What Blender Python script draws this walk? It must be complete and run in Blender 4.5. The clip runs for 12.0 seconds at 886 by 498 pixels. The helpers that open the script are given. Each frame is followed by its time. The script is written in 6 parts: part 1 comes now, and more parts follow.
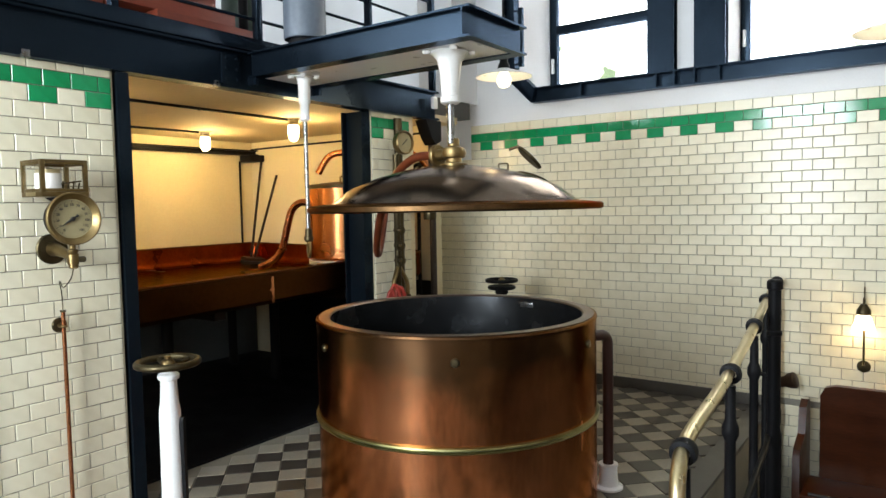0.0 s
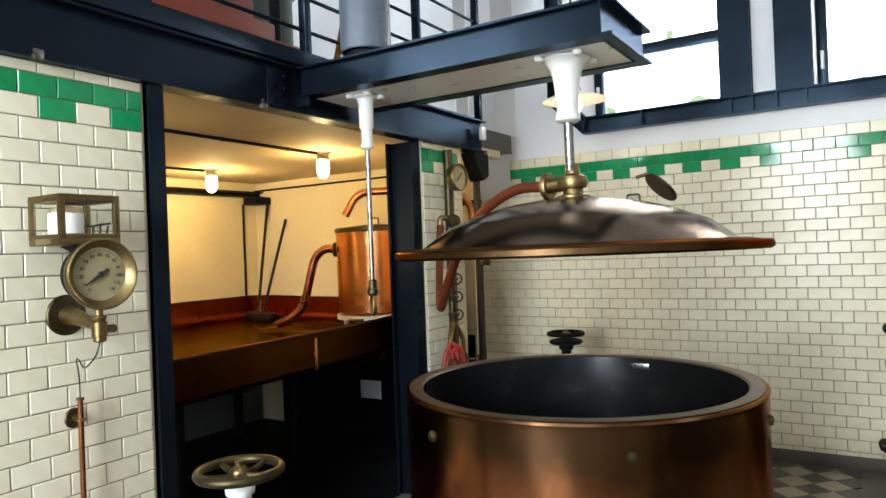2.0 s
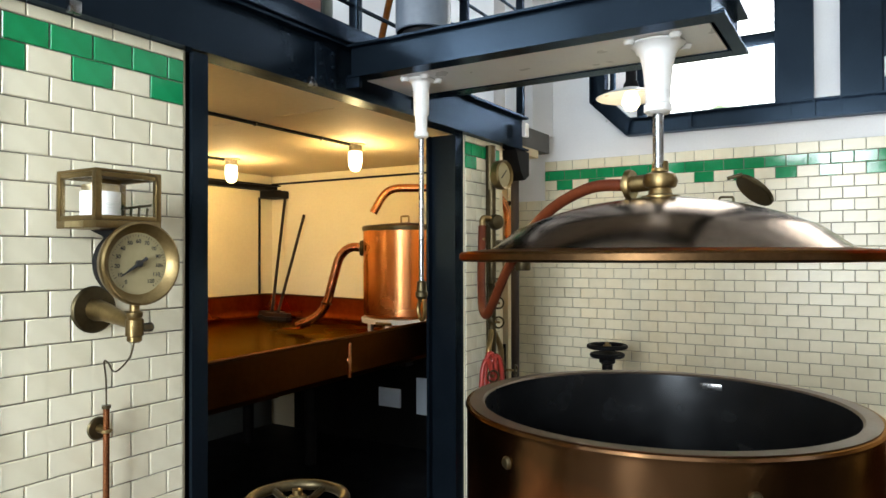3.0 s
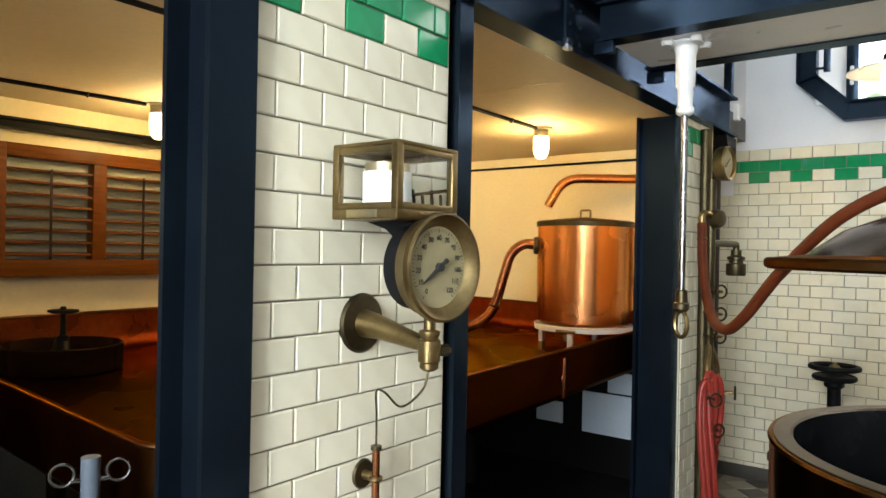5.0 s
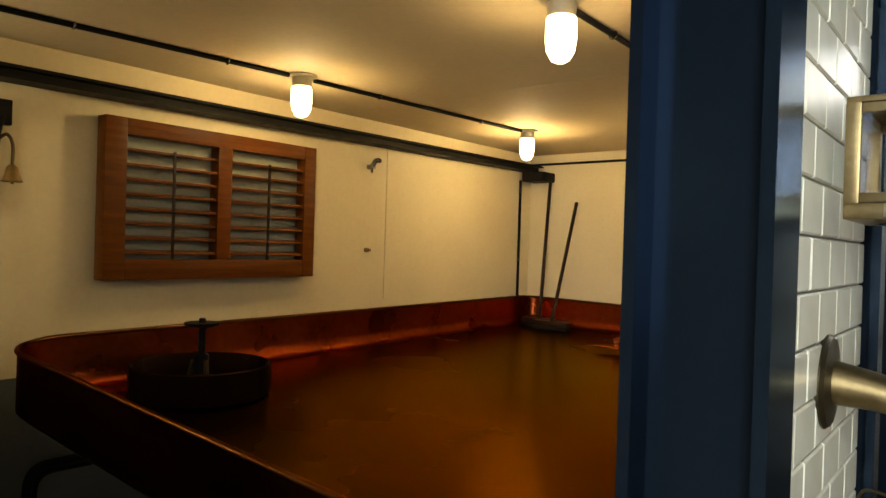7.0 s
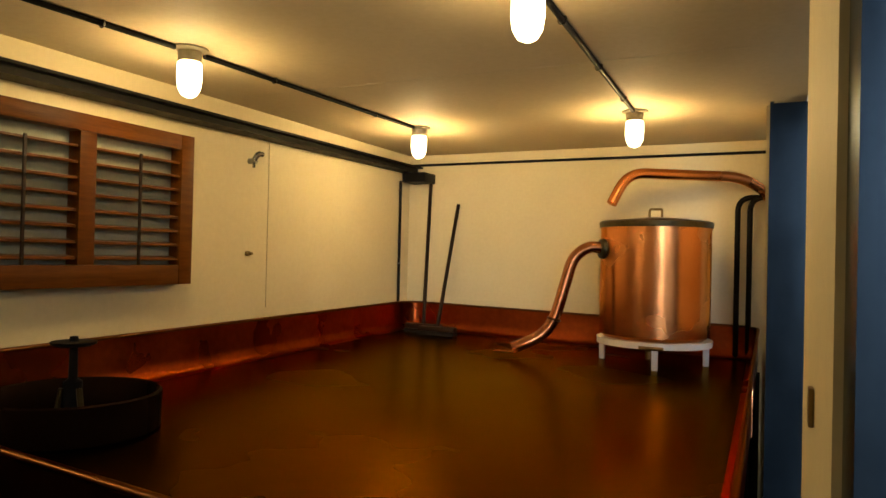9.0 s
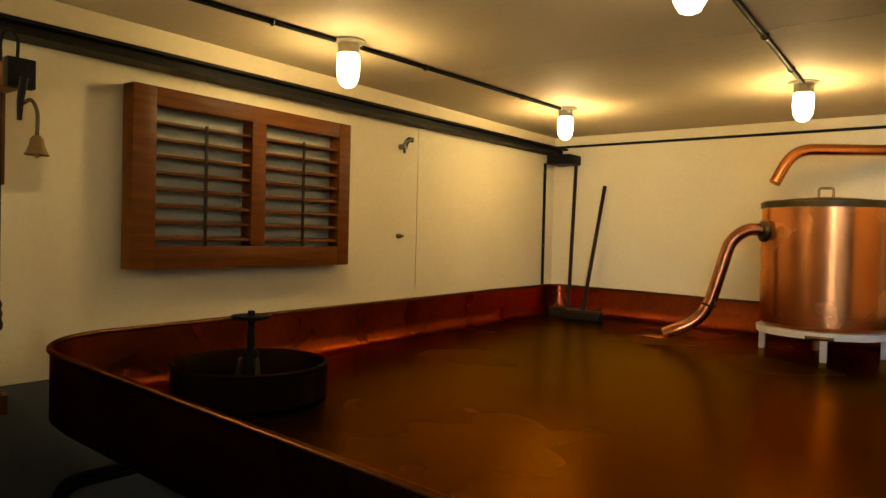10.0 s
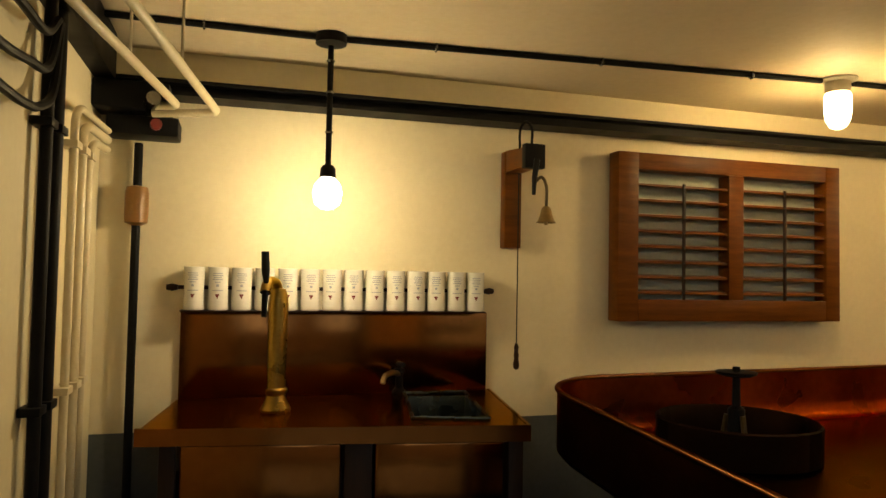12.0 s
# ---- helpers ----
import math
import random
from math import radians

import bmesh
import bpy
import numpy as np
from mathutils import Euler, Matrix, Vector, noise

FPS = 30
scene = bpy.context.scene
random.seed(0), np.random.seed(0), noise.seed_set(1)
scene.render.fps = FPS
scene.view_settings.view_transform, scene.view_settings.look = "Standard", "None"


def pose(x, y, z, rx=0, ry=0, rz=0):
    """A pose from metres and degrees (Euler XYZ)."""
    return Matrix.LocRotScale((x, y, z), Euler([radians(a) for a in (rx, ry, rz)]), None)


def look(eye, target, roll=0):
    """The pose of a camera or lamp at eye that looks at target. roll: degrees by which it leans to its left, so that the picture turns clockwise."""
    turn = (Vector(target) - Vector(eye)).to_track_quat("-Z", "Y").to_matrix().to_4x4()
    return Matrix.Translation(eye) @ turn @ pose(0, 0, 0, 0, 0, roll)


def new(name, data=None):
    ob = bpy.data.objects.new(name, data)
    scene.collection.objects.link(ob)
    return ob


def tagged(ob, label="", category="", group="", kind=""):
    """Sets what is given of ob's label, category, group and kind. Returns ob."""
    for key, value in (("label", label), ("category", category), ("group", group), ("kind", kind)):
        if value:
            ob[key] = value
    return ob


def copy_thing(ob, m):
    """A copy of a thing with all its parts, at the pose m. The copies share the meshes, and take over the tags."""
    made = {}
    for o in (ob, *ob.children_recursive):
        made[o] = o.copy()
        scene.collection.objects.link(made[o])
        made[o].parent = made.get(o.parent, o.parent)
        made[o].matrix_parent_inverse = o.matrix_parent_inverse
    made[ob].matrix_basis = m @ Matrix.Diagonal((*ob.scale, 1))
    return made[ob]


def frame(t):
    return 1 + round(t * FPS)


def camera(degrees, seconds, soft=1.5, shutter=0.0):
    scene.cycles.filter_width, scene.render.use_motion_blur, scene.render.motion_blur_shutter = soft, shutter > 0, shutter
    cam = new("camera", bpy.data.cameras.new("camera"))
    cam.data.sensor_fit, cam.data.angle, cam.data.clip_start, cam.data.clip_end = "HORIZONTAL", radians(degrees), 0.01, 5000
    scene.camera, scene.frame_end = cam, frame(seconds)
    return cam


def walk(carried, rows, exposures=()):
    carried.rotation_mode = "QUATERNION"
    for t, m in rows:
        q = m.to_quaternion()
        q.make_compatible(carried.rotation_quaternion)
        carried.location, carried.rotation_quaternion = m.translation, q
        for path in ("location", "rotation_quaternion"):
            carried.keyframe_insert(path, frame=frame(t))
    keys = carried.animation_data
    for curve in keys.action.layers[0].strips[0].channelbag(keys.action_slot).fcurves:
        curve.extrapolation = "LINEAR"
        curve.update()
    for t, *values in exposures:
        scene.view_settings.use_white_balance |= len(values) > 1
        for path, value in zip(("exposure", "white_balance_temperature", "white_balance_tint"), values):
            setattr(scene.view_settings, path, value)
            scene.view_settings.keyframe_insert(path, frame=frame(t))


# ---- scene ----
cam = camera(65.4, 12.0)
PATH = [
    (0, (-0.146, -0.013, 1.616), (-1.305, 1.613, 1.495), -1.1),
    (0.5, (-0.409, 0.06, 1.606), (-1.535, 1.708, 1.477), -0.7),
    (1, (-0.642, 0.173, 1.62), (-1.735, 1.846, 1.536), 0.2),
    (1.5, (-0.888, 0.22, 1.62), (-1.954, 1.912, 1.581), -0.1),
    (2, (-1.174, 0.227, 1.628), (-2.235, 1.923, 1.635), -2.2),
    (2.5, (-1.395, 0.287, 1.619), (-2.42, 2.005, 1.619), -0.5),
    (2.7, (-1.481, 0.333, 1.614), (-2.519, 2.043, 1.636), -0.3),
    (4.3, (-2.137, 0.352, 1.636), (-3.189, 2.053, 1.643), 0.1),
    (4.5, (-2.231, 0.355, 1.63), (-3.335, 2.023, 1.624), 1.0),
    (5, (-2.502, 0.391, 1.635), (-3.72, 1.978, 1.637), 1.1),
    (5.5, (-2.753, 0.385, 1.623), (-4.101, 1.863, 1.638), 1.9),
    (6, (-3.063, 0.336, 1.636), (-4.429, 1.796, 1.644), 0.7),
    (6.5, (-3.288, 0.33, 1.621), (-4.587, 1.851, 1.605), 0.9),
    (7, (-3.511, 0.396, 1.647), (-4.772, 1.949, 1.634), 1.8),
    (7.5, (-3.656, 0.467, 1.621), (-4.836, 2.081, 1.632), 2.6),
    (9.3, (-3.958, 0.405, 1.608), (-4.797, 2.22, 1.627), 1.2),
    (9.5, (-3.944, 0.395, 1.606), (-4.872, 2.166, 1.602), 1.4),
    (10, (-3.972, 0.379, 1.603), (-5.168, 1.981, 1.567), 1.4),
    (10.5, (-4.017, 0.36, 1.598), (-5.517, 1.681, 1.547), 2.4),
    (11, (-4.018, 0.328, 1.586), (-5.755, 1.318, 1.534), 3.0),
    (11.5, (-3.981, 0.282, 1.598), (-5.849, 0.997, 1.624), 1.6),
    (12, (-3.948, 0.251, 1.616), (-5.862, 0.825, 1.698), 1.1),
]
walk(cam, [(t, look(eye, target, roll)) for t, eye, target, roll in PATH], [(0.0, 0.18), (2.5, 0.2), (5.0, 0.25), (5.5, 0.14), (6.0, -0.12), (6.5, -0.45), (9.5, -0.28), (10.5, -0.40), (11.0, -0.15), (12.0, -0.17)])

# ---- world, daylight and exposure ----
world = bpy.data.worlds.new("sky")
scene.world = world
world.use_nodes = True
_n = world.node_tree.nodes
_l = world.node_tree.links
_sky = _n.new("ShaderNodeTexSky")
_sky.sky_type = "NISHITA"
_sky.sun_disc = False
_sky.sun_elevation = radians(38)
_sky.sun_rotation = radians(120)
_l.new(_sky.outputs[0], _n["Background"].inputs[0])
_n["Background"].inputs[1].default_value = 0.12
_sun = bpy.data.lights.new("sun", "SUN")
_sun.energy, _sun.angle, _sun.color = 2.5, radians(0.6), (1.0, 0.95, 0.88)
sun = new("sun", _sun)
sun.matrix_world = look((6, 14, 12), (0, 4, 0))
scene.view_settings.exposure = 0.0


def window_light(name, eye, target, w, h, energy, color=(0.86, 0.94, 1.0)):
    """Sky light in the opening of a window."""
    lamp = bpy.data.lights.new(name, "AREA")
    lamp.shape, lamp.size, lamp.size_y, lamp.energy, lamp.color = "RECTANGLE", w, h, energy, color
    ob = new(name, lamp)
    ob.matrix_world = look(eye, target)
    return ob


# sky light of unseen tall windows behind the walker, and weak fill added from the east side
window_light("east_fill_light", (3.93, 2.2, 3.1), (0, 2.2, 2.6), 1.5, 1.7, 4)
window_light("east_fill_light_b", (3.93, -0.6, 3.1), (0, -0.6, 2.6), 1.5, 1.7, 5)
window_light("window_light_south", (0.6, -2.93, 3.1), (0.5, 0, 3.05), 2.6, 2.0, 50)
window_light("window_light_south_b", (-2.15, -2.93, 2.40), (-2.15, 0, 2.25), 1.4, 2.7, 385)
# fill lamp added to brighten the gallery and upper walls, no known window
window_light("gallery_fill_light", (-6.2, -2.93, 4.0), (-6.2, 2, 3.6), 2.2, 1.4, 230)


# ---- materials ----
def nodes_of(name):
    m = bpy.data.materials.new(name)
    m.use_nodes = True
    return m, m.node_tree.nodes, m.node_tree.links, m.node_tree.nodes["Principled BSDF"]


def surface(name, dark, light, rough=(0.4, 0.6), metal=0.0, scale=6.0, fine=60.0, bump=0.1, stretch=(1, 1, 1), per_object=0.0, coat=0.0, spec=0.5, dent=0.0, edge=None):
    """Two-scale mottling between two colours, with uneven gloss and fine relief."""
    m, n, l, b = nodes_of(name)
    co = n.new("ShaderNodeTexCoord")
    mp = n.new("ShaderNodeMapping")
    mp.inputs["Scale"].default_value = stretch
    l.new(co.outputs["Object"], mp.inputs["Vector"])
    big, small = n.new("ShaderNodeTexNoise"), n.new("ShaderNodeTexNoise")
    big.inputs["Scale"].default_value, big.inputs["Detail"].default_value = scale, 3.0
    small.inputs["Scale"].default_value, small.inputs["Detail"].default_value = fine, 3.0
    l.new(mp.outputs[0], big.inputs["Vector"])
    l.new(mp.outputs[0], small.inputs["Vector"])
    mix = n.new("ShaderNodeMath")
    mix.operation = "MULTIPLY_ADD"
    mix.inputs[1].default_value = 0.35
    l.new(small.outputs[0], mix.inputs[0])
    sc = n.new("ShaderNodeMath")
    sc.operation = "MULTIPLY"
    sc.inputs[1].default_value = 0.65
    l.new(big.outputs[0], sc.inputs[0])
    l.new(sc.outputs[0], mix.inputs[2])
    last = mix.outputs[0]
    if per_object:
        info = n.new("ShaderNodeObjectInfo")
        add = n.new("ShaderNodeMath")
        add.operation = "MULTIPLY_ADD"
        add.inputs[1].default_value = per_object
        l.new(info.outputs["Random"], add.inputs[0])
        l.new(last, add.inputs[2])
        geo = n.new("ShaderNodeNewGeometry")
        add2 = n.new("ShaderNodeMath")
        add2.operation = "MULTIPLY_ADD"
        add2.inputs[1].default_value = per_object
        l.new(geo.outputs["Random Per Island"], add2.inputs[0])
        l.new(add.outputs[0], add2.inputs[2])
        sub = n.new("ShaderNodeMath")
        sub.operation = "SUBTRACT"
        sub.inputs[1].default_value = per_object
        l.new(add2.outputs[0], sub.inputs[0])
        last = sub.outputs[0]
    ramp = n.new("ShaderNodeValToRGB")
    ramp.color_ramp.elements[0].position, ramp.color_ramp.elements[1].position = 0.27, 0.73
    ramp.color_ramp.elements[0].color, ramp.color_ramp.elements[1].color = (*dark, 1), (*light, 1)
    l.new(last, ramp.inputs[0])
    l.new(ramp.outputs[0], b.inputs["Base Color"])
    rr = n.new("ShaderNodeMapRange")
    rr.inputs["From Min"].default_value, rr.inputs["From Max"].default_value = 0.2, 0.8
    rr.inputs["To Min"].default_value, rr.inputs["To Max"].default_value = rough
    l.new(big.outputs[0], rr.inputs["Value"])
    l.new(rr.outputs[0], b.inputs["Roughness"])
    b.inputs["Metallic"].default_value = metal
    b.inputs["Specular IOR Level"].default_value = spec
    if edge:
        b.inputs["Specular Tint"].default_value = (*edge, 1)
    if coat:
        b.inputs["Coat Weight"].default_value, b.inputs["Coat Roughness"].default_value = coat, 0.12
    if bump:
        bp = n.new("ShaderNodeBump")
        bp.inputs["Strength"].default_value, bp.inputs["Distance"].default_value = bump, 0.004
        l.new(mix.outputs[0], bp.inputs["Height"])
        l.new(bp.outputs[0], b.inputs["Normal"])
        if dent:
            wave, b2 = n.new("ShaderNodeTexNoise"), n.new("ShaderNodeBump")
            wave.inputs["Scale"].default_value, wave.inputs["Detail"].default_value = 3.2, 1.5
            l.new(co.outputs["Object"], wave.inputs["Vector"])
            b2.inputs["Strength"].default_value, b2.inputs["Distance"].default_value = 1.0, dent
            l.new(wave.outputs[0], b2.inputs["Height"])
            l.new(b2.outputs[0], bp.inputs["Normal"])
    return m


def glow(name, color, strength):
    m, n, l, b = nodes_of(name)
    b.inputs["Base Color"].default_value = (*color, 1)
    b.inputs["Emission Color"].default_value = (*color, 1)
    b.inputs["Emission Strength"].default_value = strength
    return m


def glass(name, tint=(1, 1, 1), rough=0.0):
    m, n, l, b = nodes_of(name)
    b.inputs["Base Color"].default_value = (*tint, 1)
    b.inputs["Transmission Weight"].default_value = 1.0
    b.inputs["Roughness"].default_value = rough
    b.inputs["IOR"].default_value = 1.45
    return m




def patinated_copper(name):
    """Red copper with vertical streaks, clouded by an olive-brown heat tarnish below the rim."""
    m = surface(name, (0.31, 0.088, 0.030), (0.78, 0.31, 0.135), (0.14, 0.29), 1.0, scale=2.8, fine=38, bump=0.10, stretch=(1.5, 1.5, 0.40), dent=0.016, edge=(0.85, 0.6, 0.42))
    n, l = m.node_tree.nodes, m.node_tree.links
    b = n["Principled BSDF"]
    base = b.inputs["Base Color"].links[0].from_socket
    co, sep, cloud = n.new("ShaderNodeTexCoord"), n.new("ShaderNodeSeparateXYZ"), n.new("ShaderNodeTexNoise")
    cloud.inputs["Scale"].default_value, cloud.inputs["Detail"].default_value = 3.0, 6.0
    l.new(co.outputs["Object"], sep.inputs[0])
    l.new(co.outputs["Object"], cloud.inputs["Vector"])
    add = n.new("ShaderNodeMath")
    add.operation = "MULTIPLY_ADD"
    add.inputs[1].default_value = 0.55
    l.new(cloud.outputs[0], add.inputs[0])
    l.new(sep.outputs[2], add.inputs[2])
    rng_ = n.new("ShaderNodeMapRange")
    rng_.inputs["From Min"].default_value, rng_.inputs["From Max"].default_value = 0.98, 1.18
    l.new(add.outputs[0], rng_.inputs["Value"])
    mix = n.new("ShaderNodeMix")
    mix.data_type = "RGBA"
    l.new(rng_.outputs[0], mix.inputs["Factor"])
    l.new(base, mix.inputs["A"])
    mix.inputs["B"].default_value = (0.165, 0.085, 0.040, 1)
    l.new(mix.outputs["Result"], b.inputs["Base Color"])
    return m


KETTLE_COPPER = patinated_copper("patinated_kettle_copper")
TILE_CREAM = surface("glazed_cream_tile", (0.66, 0.61, 0.44), (0.82, 0.78, 0.61), (0.18, 0.28), scale=1.6, fine=14, bump=0.06, per_object=0.14, spec=0.34)
TILE_GREEN = surface("glazed_green_tile", (0.006, 0.20, 0.065), (0.012, 0.30, 0.11), (0.06, 0.14), scale=5, fine=24, bump=0.06, per_object=0.12)
GROUT = surface("grey_grout", (0.16, 0.15, 0.12), (0.27, 0.25, 0.20), (0.7, 0.9), scale=3, fine=90, bump=0.2)
PLASTER_WHITE = surface("white_plaster", (0.70, 0.71, 0.72), (0.80, 0.81, 0.82), (0.7, 0.85), scale=2.5, fine=70, bump=0.12)
# dark brown for the unseen east wall, so the copper mirrors less light
UNSEEN_WALL_BROWN = surface("unseen_wall_brown", (0.20, 0.12, 0.055), (0.30, 0.19, 0.09), (0.7, 0.85), scale=2.5, fine=70, bump=0.12)
PLASTER_CREAM = surface("cream_distemper", (0.60, 0.52, 0.33), (0.70, 0.62, 0.42), (0.55, 0.75), scale=1.6, fine=45, bump=0.1)
CEILING_CREAM = surface("cream_ceiling_paint", (0.56, 0.46, 0.29), (0.66, 0.56, 0.38), (0.70, 0.88), scale=1.3, fine=40, bump=0.08, spec=0.25)
STEEL_BLUE = surface("blue_grey_painted_steel", (0.009, 0.0145, 0.022), (0.015, 0.0235, 0.034), (0.20, 0.28), 0.6, scale=4, fine=55, bump=0.04, spec=0.2, edge=(0.38, 0.50, 0.68))
STEEL_BLACK = surface("black_painted_iron", (0.004, 0.004, 0.0045), (0.010, 0.010, 0.011), (0.40, 0.60), scale=9, fine=120, bump=0.12, spec=0.09)
STEEL_RUST = surface("dark_primed_steel", (0.020, 0.012, 0.010), (0.045, 0.030, 0.024), (0.5, 0.7), scale=9, fine=90, bump=0.15)
COPPER_OLD = surface("worn_copper", (0.20, 0.060, 0.020), (0.60, 0.25, 0.115), (0.14, 0.32), 1.0, scale=2.6, fine=38, bump=0.10, stretch=(1.3, 1.3, 0.45), dent=0.02)
COPPER_BRIGHT = surface("polished_copper", (0.60, 0.215, 0.068), (0.77, 0.325, 0.125), (0.20, 0.32), 1.0, scale=3, fine=60, bump=0.05, edge=(0.9, 0.55, 0.3))
COPPER_RED = surface("red_tarnished_copper", (0.11, 0.018, 0.004), (0.27, 0.055, 0.012), (0.22, 0.38), 1.0, scale=3.4, fine=30, bump=0.08, dent=0.010, edge=(0.75, 0.30, 0.10))
COPPER_BED = surface("brown_copper_floor", (0.048, 0.023, 0.0035), (0.095, 0.048, 0.0085), (0.20, 0.32), 1.0, scale=1.4, fine=16, bump=0.0, edge=(0.70, 0.48, 0.19))
COPPER_SHELL = surface("dull_brown_copper", (0.022, 0.008, 0.0022), (0.058, 0.022, 0.0065), (0.28, 0.44), 1.0, scale=3, fine=30, bump=0.08, edge=(0.5, 0.26, 0.10))
COPPER_RIM = surface("rubbed_copper_rim", (0.075, 0.030, 0.010), (0.19, 0.085, 0.032), (0.26, 0.40), 1.0, scale=4, fine=40, bump=0.08, edge=(0.5, 0.3, 0.15))
LID_METAL = surface("bronzed_copper_lid", (0.12, 0.088, 0.060), (0.27, 0.21, 0.160), (0.12, 0.24), 1.0, scale=3.4, fine=30, bump=0.06, dent=0.004, edge=(0.85, 0.80, 0.76))
LID_RIM = surface("brown_bronze_rim", (0.050, 0.028, 0.012), (0.13, 0.072, 0.032), (0.30, 0.44), 1.0, scale=6, fine=60, bump=0.1, edge=(0.45, 0.30, 0.16))
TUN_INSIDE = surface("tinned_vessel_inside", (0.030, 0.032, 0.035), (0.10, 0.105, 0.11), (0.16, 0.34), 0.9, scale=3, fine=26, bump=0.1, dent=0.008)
RIM_GREY = surface("dulled_rim_metal", (0.125, 0.088, 0.068), (0.225, 0.170, 0.135), (0.30, 0.45), 0.9, scale=7, fine=70, bump=0.08)
BRASS = surface("aged_brass", (0.165, 0.115, 0.048), (0.29, 0.21, 0.095), (0.30, 0.46), 1.0, scale=12, fine=110, bump=0.06)
BAND_BRASS = surface("greenish_band_brass", (0.13, 0.125, 0.045), (0.26, 0.24, 0.11), (0.28, 0.42), 1.0, scale=10, fine=80, bump=0.08)
BRASS_BRIGHT = surface("polished_brass", (0.42, 0.34, 0.18), (0.58, 0.49, 0.30), (0.24, 0.38), 1.0, scale=12, fine=80, bump=0.04)
TAP_BRASS = surface("golden_tap_brass", (0.22, 0.135, 0.025), (0.40, 0.26, 0.060), (0.22, 0.36), 1.0, scale=12, fine=80, bump=0.04, edge=(0.8, 0.6, 0.25))
BRONZE_DARK = surface("dark_bronze", (0.045, 0.035, 0.018), (0.105, 0.082, 0.042), (0.3, 0.5), 0.9, scale=14, fine=90, bump=0.1)
CHROME = surface("worn_chrome", (0.17, 0.17, 0.17), (0.28, 0.28, 0.28), (0.2, 0.32), 1.0, scale=12, fine=90, bump=0.03)
ENAMEL_WHITE = surface("white_enamel_paint", (0.70, 0.70, 0.69), (0.80, 0.80, 0.79), (0.22, 0.4), scale=5, fine=60, bump=0.06)
PIPE_CREAM = surface("cream_painted_pipe", (0.50, 0.43, 0.28), (0.62, 0.54, 0.37), (0.3, 0.45), scale=9, fine=70, bump=0.08)
WOOD_ORANGE = surface("varnished_pine", (0.060, 0.016, 0.0010), (0.145, 0.047, 0.0036), (0.30, 0.44), scale=7, fine=60, bump=0.10, stretch=(2, 0.35, 6), per_object=0.1, spec=0.14)
WOOD_DARK = surface("dark_stained_wood", (0.010, 0.005, 0.003), (0.028, 0.013, 0.007), (0.35, 0.5), scale=6, fine=55, bump=0.1, stretch=(3, 3, 0.4), spec=0.2)
WOOD_BENCH = surface("red_brown_varnished_bench", (0.022, 0.0045, 0.001), (0.075, 0.018, 0.0035), (0.25, 0.38), scale=4, fine=40, bump=0.05, stretch=(0.4, 2, 2), spec=0.22)
BAR_COPPER = surface("lacquered_copper_sheet", (0.140, 0.050, 0.012), (0.250, 0.100, 0.026), (0.11, 0.20), 1.0, scale=2.5, fine=26, bump=0.05, edge=(0.80, 0.52, 0.24))
RUBBER_RED = surface("red_rubber_hose", (0.072, 0.014, 0.0045), (0.140, 0.032, 0.010), (0.45, 0.6), scale=12, fine=80, bump=0.08, spec=0.2)
HOSE_RED = surface("scarlet_hose", (0.22, 0.018, 0.011), (0.34, 0.032, 0.019), (0.35, 0.5), scale=12, fine=80, bump=0.08)
FLOOR_DARK = surface("dark_grey_floor_tile", (0.034, 0.028, 0.022), (0.064, 0.053, 0.042), (0.28, 0.45), scale=5, fine=70, bump=0.08, per_object=0.16)
FLOOR_LIGHT = surface("pale_grey_floor_tile", (0.20, 0.178, 0.135), (0.31, 0.275, 0.21), (0.28, 0.45), scale=5, fine=70, bump=0.08, per_object=0.16)
SKIRTING = surface("grey_stone_skirting", (0.045, 0.042, 0.035), (0.08, 0.072, 0.06), (0.4, 0.6), scale=5, fine=60, bump=0.12)
# near black: the deep shade of the cooling room floor is in this colour
FLOOR_SHADE_BLACK = surface("shade_black_floor", (0.004, 0.004, 0.005), (0.009, 0.009, 0.010), (0.45, 0.65), scale=4, fine=50, bump=0.1, spec=0.15)
DIAL_FACE = surface("yellowed_dial_paper", (0.25, 0.21, 0.105), (0.34, 0.29, 0.16), (0.5, 0.6), scale=5, fine=40, bump=0.0)
INK = surface("black_dial_ink", (0.012, 0.012, 0.012), (0.02, 0.02, 0.02), (0.5, 0.6), bump=0.0)
PAPER_WHITE = surface("white_chart_paper", (0.74, 0.73, 0.69), (0.80, 0.79, 0.75), (0.6, 0.7), scale=6, bump=0.0)
CERAMIC = surface("white_stoneware", (0.64, 0.61, 0.53), (0.72, 0.69, 0.61), (0.16, 0.28), scale=8, fine=50, bump=0.04)
PRINT_RED = surface("red_print", (0.13, 0.016, 0.012), (0.19, 0.024, 0.018), (0.4, 0.5), bump=0.0)
PRINT_BLUE = surface("blue_grey_print", (0.26, 0.28, 0.32), (0.33, 0.35, 0.40), (0.4, 0.5), bump=0.0)
MACHINE_GREEN = surface("green_machine_paint", (0.030, 0.055, 0.040), (0.060, 0.095, 0.070), (0.35, 0.5), scale=6, fine=60, bump=0.1)
MACHINE_RED = surface("red_machine_timber", (0.15, 0.028, 0.014), (0.26, 0.055, 0.026), (0.35, 0.5), scale=5, fine=50, bump=0.1, stretch=(2, 0.4, 2))
AMBER = surface("amber_varnished_float", (0.16, 0.07, 0.014), (0.24, 0.115, 0.025), (0.3, 0.4), bump=0.05)
STEEL_SINK = surface("brushed_sink_steel", (0.055, 0.065, 0.05), (0.12, 0.13, 0.105), (0.2, 0.35), 1.0, scale=9, fine=120, bump=0.04)
